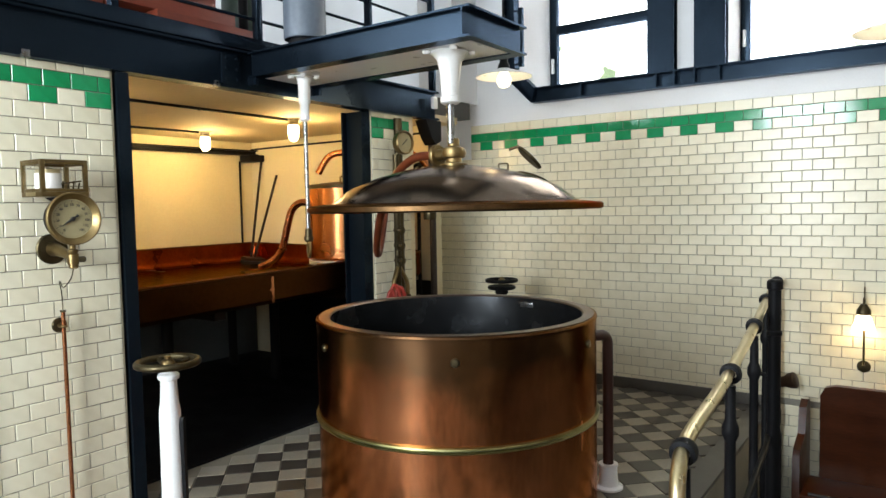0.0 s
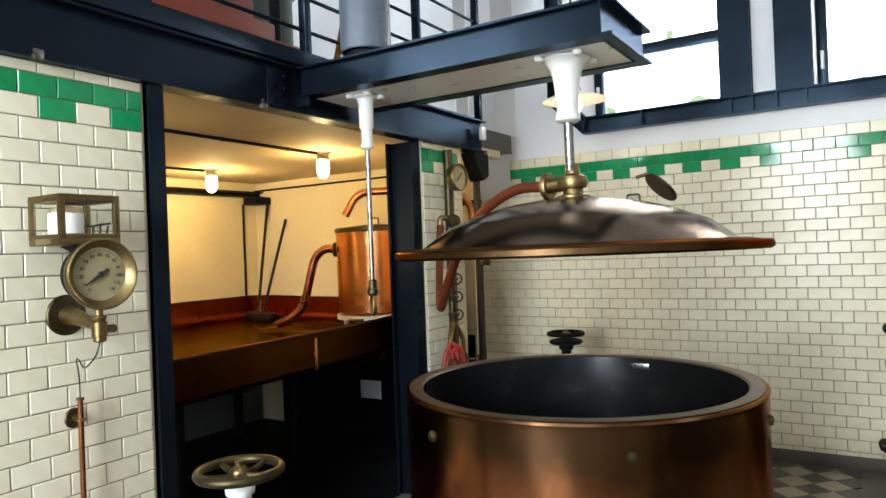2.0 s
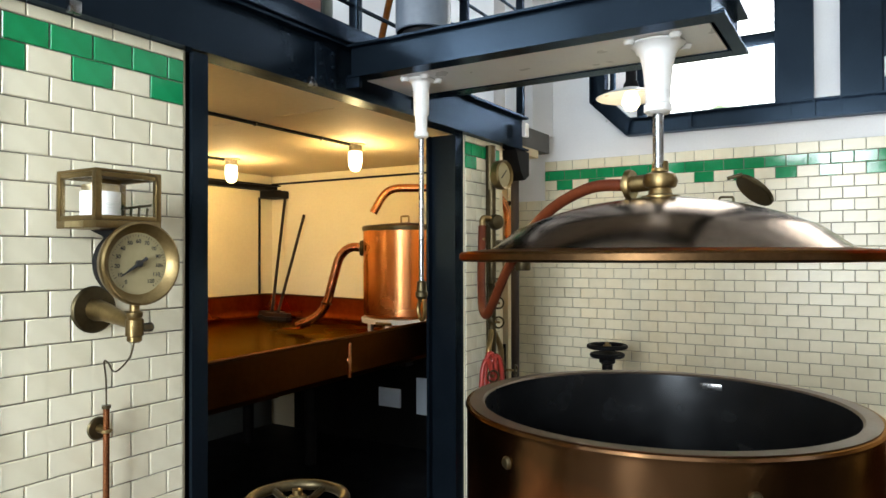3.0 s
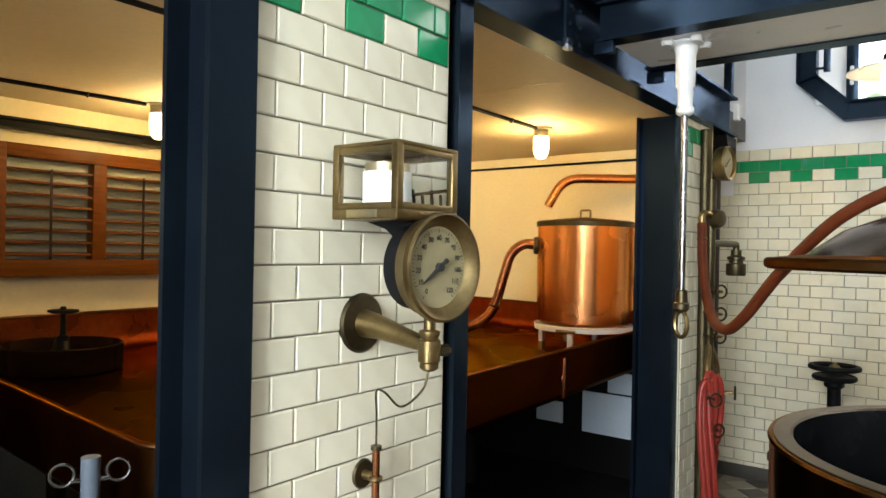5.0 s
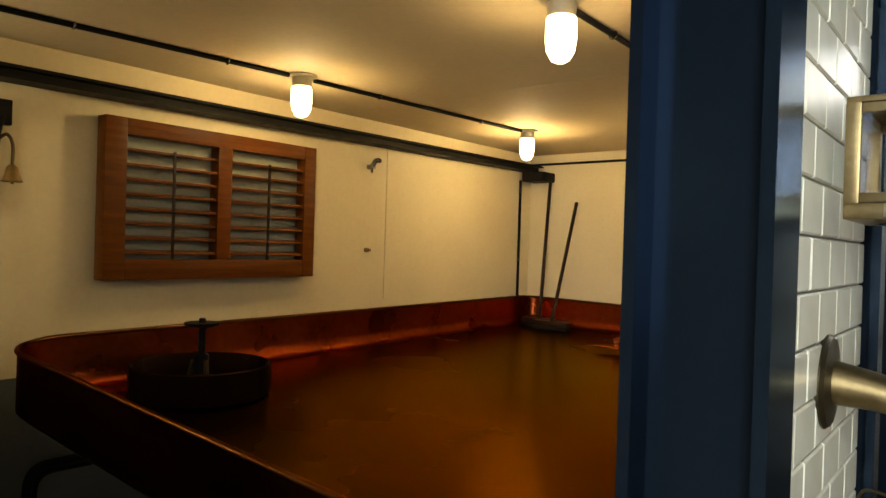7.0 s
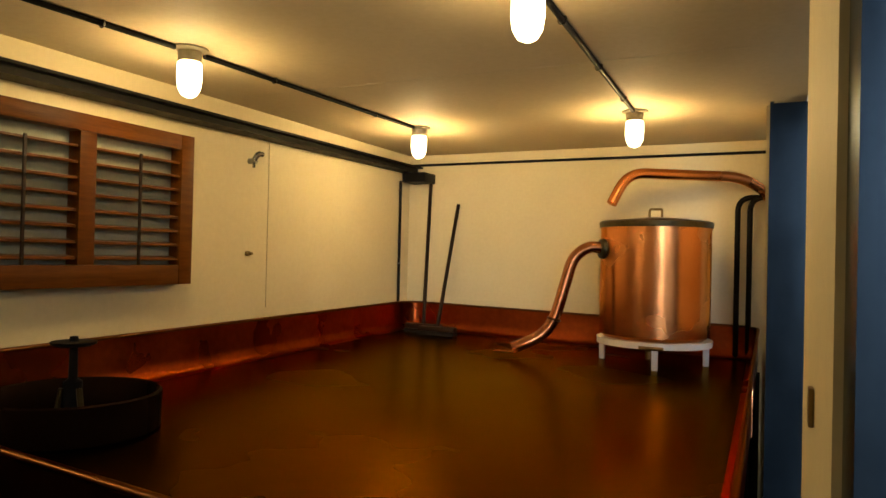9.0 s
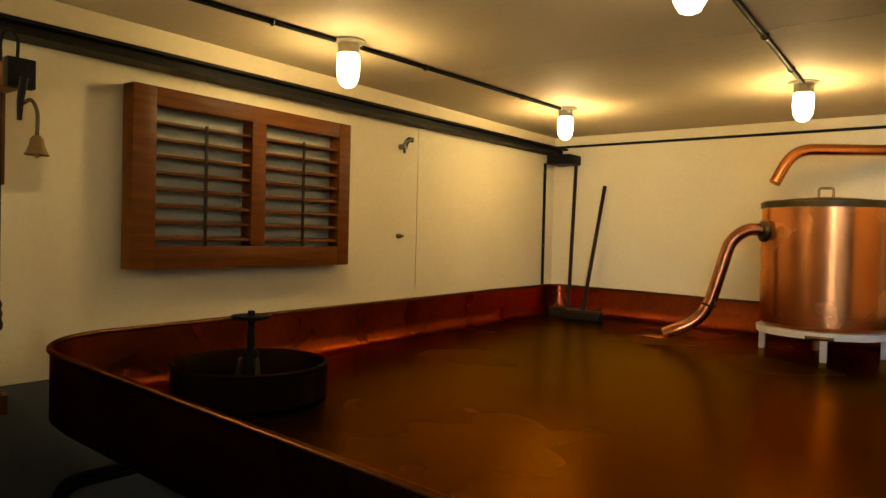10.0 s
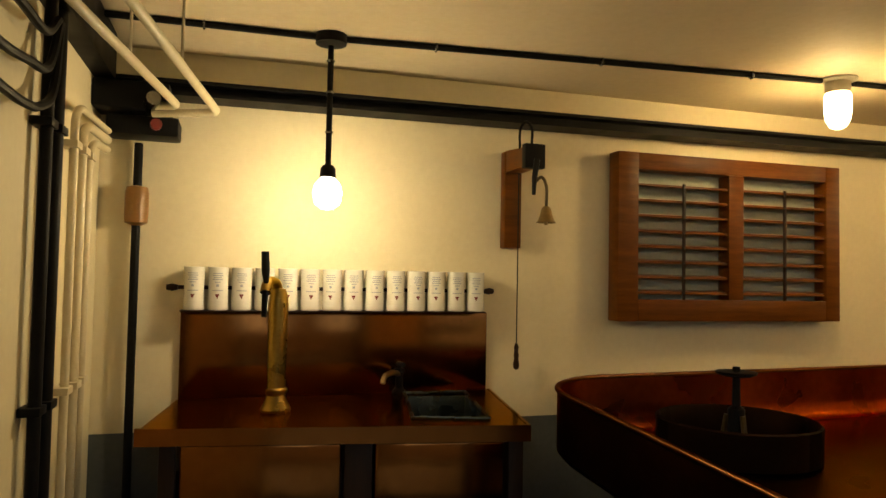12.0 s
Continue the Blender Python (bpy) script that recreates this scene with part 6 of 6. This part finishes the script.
def service_corner():
    for k, (x, m, r) in enumerate(((-5.70, STEEL_BLACK, 0.014), (-5.78, STEEL_BLACK, 0.018), (-5.98, PIPE_CREAM, 0.011), (-6.08, PIPE_CREAM, 0.013), (-6.18, PIPE_CREAM, 0.011))):
        dark = m is STEEL_BLACK
        t = thing("riser_pipe", "black riser pipe clipped to the cream wall" if dark else "cream painted riser pipe clipped to the wall", "pipe", (x, END_Y + 0.03, 0), "riser pipes in the bar corner")
        top = LOW - 0.01 if dark else 2.15
        pts = [(x, END_Y + 0.03, 0), (x, END_Y + 0.03, top)] if dark else bent([(x, END_Y + 0.03, 0), (x, END_Y + 0.03, 2.12 - 0.03 * k), (-6.34, END_Y + 0.05, 2.12 - 0.03 * k)], 0.07)
        part("pipe", tube(pts, r, 12), m, t)
        for z in (1.30, 1.95):
            part("clip", box(x - 0.03, x + 0.03, END_Y + 0.001, END_Y + 0.03 + r + 0.004, z - 0.010, z + 0.010, 0.003), STEEL_BLACK if dark else PIPE_CREAM, t)
    t = thing("corner_pipe", "black pipe with an amber float guard in the corner", "pipe", (BACK_X + 0.03, -0.075, 0))
    part("pipe", rod((BACK_X + 0.03, -0.075, 0), (BACK_X + 0.03, -0.075, 2.05), 0.014), STEEL_BLACK, t)
    part("guard", lathe([(0.015, 1.77), (0.036, 1.78), (0.038, 1.80), (0.038, 1.88), (0.034, 1.90), (0.015, 1.905)], (BACK_X + 0.03, -0.075, 0), segments=20), AMBER, t, "amber guard")
    t = thing("mixing_valve", "black valve block with a red knob under the beam", "valve", (-6.40, -0.05, 2.06))
    part("block", box(-6.46, -6.34, -0.16, 0.06, 2.055, 2.12, 0.012), STEEL_BLACK, t)
    part("bracket", box(-6.465, -6.315, END_Y + 0.002, 0.030, 2.135, 2.225, 0.008), STEEL_BLACK, t, "black iron bracket behind the valve")
    part("cap", lathe([(0.03, 2.12), (0.035, 2.14), (0.03, 2.20), (0.018, 2.215), (0, 2.215)], (-6.38, -0.06, 0), segments=18), STEEL_BLACK, t)
    part("union", rod((-6.34, -0.03, 2.15), (-6.26, -0.01, 2.16), 0.022), CHROME, t)
    part("red_knob", lathe([(0, 0.0), (0.018, 0.0), (0.018, 0.02), (0, 0.024)], (-6.338, -0.01, 2.09), (1, 0.2, 0), 16), PRINT_RED, t)
    for a, b, c in (((-5.10, -0.080, 2.238), (-6.28, 0.182, 2.134), (-6.34, -0.02, 2.128)), ((-5.45, -0.138, 2.212), (-6.28, 0.060, 2.145), (-6.34, -0.05, 2.150))):
        t = thing("overhead_pipe", "cream painted water pipe under the ceiling", "pipe", a, "overhead water pipes")
        part("pipe", tube(bent([(a[0], a[1], LOW - 0.001), a, b, c], 0.035), 0.013, 12), PIPE_CREAM, t)
        part("hanger", rod((-5.9, a[1] + (b[1] - a[1]) * (a[0] + 5.9) / (a[0] - b[0]), 2.18), (-5.9, a[1] + (b[1] - a[1]) * (a[0] + 5.9) / (a[0] - b[0]), LOW), 0.004), PIPE_CREAM, t)
    t = thing("cable_bundle", "bundle of black cables hanging along the ceiling corner", "cable", (-5.2, END_Y + 0.05, 2.2))
    y = END_Y + 0.045
    for k, pts in enumerate((((-4.6, 2.03), (-5.0, 2.005), (-5.31, 2.012), (-5.48, 2.032), (-5.63, 2.060), (-5.72, 2.19)),
                             ((-4.6, 1.98), (-5.0, 1.945), (-5.32, 1.939), (-5.46, 1.942), (-5.575, 1.960), (-5.68, 2.02), (-5.73, 2.19)),
                             ((-4.6, 2.12), (-5.1, 2.11), (-5.4, 2.125), (-5.60, 2.13), (-5.70, 2.19)))):
        part("cable", tube(curve_points([(a, y, b) for a, b in pts], 6), 0.010, 8), STEEL_BLACK, t)
    structure("trim_corner_beam", box(-6.38, -3.9, END_Y, END_Y + 0.060, 2.235, LOW - 0.001), STEEL_BLACK, "black steel angle along the ceiling corner")


bar_counter()
beer_tap()
sink_faucet()
mug_row()
wall_bulb()
service_bell()
service_corner()
solo("wall_catch", box(-3.8885, -3.8805, 1.62, 1.655, 1.36, 1.42, 0.003), BRASS, "small brass catch on the back of the pillar", "catch", (-3.880, 1.64, 1.36))
# pale boards at the far end under the tray, coloured bluish white for the daylight on them
for x0, x1, z0, z1 in ((-4.81, -4.20, 0.295, 0.598), (-4.61, -4.20, 0.612, 0.762), (-5.20, -4.975, 0.325, 0.484)):
    solo("wall_board", box(x0, x1, SIDE_Y - 0.03, SIDE_Y - 0.0125, z0, z1, 0.004), DAYLIT_BOARD, "pale board low on the end wall, bluish daylight put into its colour", "board", ((x0 + x1) / 2, SIDE_Y - 0.0125, z0), "boards under the tray")
# lifting rod with two rings beside the tray corner
_t = thing("drain_rod", "grey steel drain rod with two ring handles", "rod", (-4.18, 1.20, 0))
part("shaft", rod((-4.18, 1.20, 0), (-4.18, 1.20, 1.12), 0.022), PLATE_GREY, _t)
for side in (-1, 1):
    part("ring_handle", ring((-4.18 + side * 0.026, 1.20 + side * 0.055, 1.082), 0.026, 0.0040, (0.9, -0.43, 0), 24, 8), CHROME, _t)
    part("link", rod((-4.18, 1.20, 1.06), (-4.18 + side * 0.018, 1.20 + side * 0.038, 1.066), 0.006, segments=8), CHROME, _t)


# paired drain pipes that bend under the tray
for k in range(2):
    _x, _d = -6.30 - 0.07 * k, 0.045 * k
    _t = thing("bent_pipe", "black drain pipe bending under the copper tray", "pipe", (_x, 1.424, 0), "drain pipes under the tray")
    part("pipe", tube(bent([(_x, 1.424 + _d, 0), (_x, 1.424 + _d, 0.772 - _d), (_x, 2.2, 0.755 - _d)], 0.085), 0.017, 12), STEEL_BLACK, _t)


# ---- wall tiles and floor tiles, piece by piece ----
def tile_mesh(name, length, height, thick, material, axis):
    """A glazed tile with a rounded edge; its back lies in the wall plane."""
    bm = bmesh.new()
    l, h, b = length / 2, height / 2, 0.003
    back = [(-l, -h), (l, -h), (l, h), (-l, h)]
    front = [(-l + b, -h + b), (l - b, -h + b), (l - b, h - b), (-l + b, h - b)]

    def at(u, v, d):
        return (d, u, v) if axis == "x" else ((u, -d, v) if axis == "y" else (u, v, d))

    r0 = [bm.verts.new(at(u, v, 0)) for u, v in back]
    r1 = [bm.verts.new(at(u, v, thick - b)) for u, v in back]
    r2 = [bm.verts.new(at(u, v, thick)) for u, v in front]
    for a, c in ((r0, r1), (r1, r2)):
        for i in range(4):
            j = (i + 1) % 4
            bm.faces.new((a[i], a[j], c[j], c[i]))
    bm.faces.new(r2)
    bmesh.ops.recalc_face_normals(bm, faces=bm.faces)
    me = bpy.data.meshes.new(name)
    bm.to_mesh(me)
    bm.free()
    me.materials.append(material)
    return me


TILES = {}
rng = random.Random(11)


def lay_tile(parent, axis, place, u0, u1, z0, z1, material, name="tile"):
    key = (axis, round(u1 - u0, 3), round(z1 - z0, 3), material.name)
    if key not in TILES:
        TILES[key] = tile_mesh(name, u1 - u0 - 0.004, z1 - z0 - 0.004, 0.007, material, axis)
    ob = new(name, TILES[key])
    u, z = (u0 + u1) / 2, (z0 + z1) / 2
    d = rng.uniform(0, 0.0009)
    ob.location = (place + d, u, z) if axis == "x" else ((u, place - d, z) if axis == "y" else (u, z, place + d * 0.6))
    ob.rotation_euler = Euler([rng.uniform(-0.0035, 0.0035) for _ in range(3)])
    ob.parent = parent
    return ob


def courses(u0, u1, phase, z_low, z_high):
    """The tiles of a bonded wall, with the castellated green band: u0, u1, z0, z1, green."""
    k_top = 2
    k_low = -int(math.ceil((NOTCH - z_low) / ROW))
    for k in range(k_low, k_top):
        z0, z1 = NOTCH + k * ROW, NOTCH + (k + 1) * ROW
        z0 = max(z0, z_low)
        if z1 - z0 < 0.02 or z1 > z_high + 0.001:
            continue
        off = phase + (0.5 * LEN if k % 2 == 0 else 0.0)
        i = int(math.floor((u0 - off) / LEN)) - 1
        while off + i * LEN < u1:
            a, b = max(u0, off + i * LEN), min(u1, off + (i + 1) * LEN)
            if b - a > 0.012:
                green = k == 0 or (k == -1 and i % 2 != 0)
                yield a, b, z0, z1, green
            i += 1


for a, b, z0, z1, g in courses(1.302, 1.999, 1.72, 0.0, 2.42):
    lay_tile(wall_pillar, "x", WALL_X - 0.0045, a, b, z0, min(z1, 2.374), TILE_GREEN if g else TILE_CREAM)
for a, b, z0, z1, g in courses(4.088, 4.56, 1.72, 0.0, 2.42):
    lay_tile(wall_side, "x", WALL_X - 0.0045, a, b, z0, min(z1, 2.374), TILE_GREEN if g else TILE_CREAM)

far = [c for c in courses(-4.42, 3.9, -2.011, 0.085, 2.09) if c[3] < 2.0865] + [c for c in courses(-3.93, 3.9, -2.011, 0.085, 2.42) if c[3] > 2.0865] + [c for c in courses(WELL[0] + 0.01, 3.9, -2.011, -0.88, 0.085)]
near, rest = [], []
for c in far:
    (near if -2.25 < c[0] < -0.60 and c[2] > 0.95 and len(near) < 300 else rest).append(c)
for a, b, z0, z1, g in near:
    lay_tile(wall_far, "y", FAR_Y - 0.010, a, b, z0, z1, TILE_GREEN if g else TILE_CREAM)
for material, green in ((TILE_CREAM, False), (TILE_GREEN, True)):
    verts, faces = [], []
    for a, b, z0, z1, g in rest:
        if g != green:
            continue
        e, f, y = 0.002, 0.004, FAR_Y - 0.010 - rng.uniform(0, 0.0009)
        tx, tz = rng.uniform(-0.0003, 0.0003), rng.uniform(-0.0002, 0.0002)
        base = len(verts)
        for inset, yy in ((e, y), (e, y - 0.005), (e + 0.003, y - 0.007)):
            verts += [(a + inset, yy - tx - tz, z0 + inset), (b - inset, yy + tx - tz, z0 + inset), (b - inset, yy + tx + tz, z1 - inset), (a + inset, yy - tx + tz, z1 - inset)]
        for r in (0, 4):
            for i in range(4):
                j = (i + 1) % 4
                faces.append((base + r + i, base + r + j, base + r + 4 + j, base + r + 4 + i))
        faces.append((base + 8, base + 9, base + 10, base + 11))
    me = bpy.data.meshes.new("tile_field")
    me.from_pydata(verts, [], faces)
    me.update()
    me.materials.append(material)
    ob = new("tile_field", me)
    ob.parent = wall_far
    tagged(ob, "green glazed wall tiles" if green else "cream glazed wall tiles", kind="stuff")

# chequered floor, laid on the diagonal
FT, CXF, CYF = 0.165, -1.689, 4.443
floor_meshes = {}
for material, which in ((FLOOR_LIGHT, 0), (FLOOR_DARK, 1)):
    floor_meshes[which] = tile_mesh("floor_tile", FT - 0.003, FT - 0.003, 0.010, material, "z")
near, rest = [], []
R = math.sqrt(0.5) * FT
for i in range(-60, 60):
    for j in range(-60, 60):
        x, y = CXF + (i - j) * R, CYF + (i + j) * R
        if not (-3.90 < x < 3.8 and -2.85 < y < FAR_Y - 0.02):
            continue
        if y > WELL[2] - R * 1.42 and x > WELL[0] - R * 1.0:
            continue
        (near if y > 2.1 and len(near) < 300 and (x - KX) ** 2 + (y - KY) ** 2 > 0.45 else rest).append((x, y, (i + j) % 2))
for x, y, c in near:
    ob = new("floor_tile", floor_meshes[c])
    ob.location = (x, y, -0.0105 + rng.uniform(0, 0.0008))
    ob.rotation_euler = Euler((rng.uniform(-0.002, 0.002), rng.uniform(-0.002, 0.002), math.pi / 4))
    ob.parent = floor
for material, which in ((FLOOR_LIGHT, 0), (FLOOR_DARK, 1)):
    verts, faces = [], []
    for x, y, c in rest:
        if c != which:
            continue
        base = len(verts)
        for inset, z in ((0.002, -0.011), (0.002, -0.003), (0.004, 0.0)):
            q = math.sqrt(2) * (FT / 2 - inset)
            verts += [(x + q, y, z), (x, y + q, z), (x - q, y, z), (x, y - q, z)]
        for r in (0, 4):
            for i in range(4):
                j = (i + 1) % 4
                faces.append((base + r + i, base + r + j, base + r + 4 + j, base + r + 4 + i))
        faces.append((base + 8, base + 9, base + 10, base + 11))
    me = bpy.data.meshes.new("floor_tile_field")
    me.from_pydata(verts, [], faces)
    me.update()
    me.materials.append(material)
    ob = new("floor_tile_field", me)
    ob.parent = floor
    tagged(ob, "dark grey floor tiles" if which else "pale floor tiles", kind="stuff")
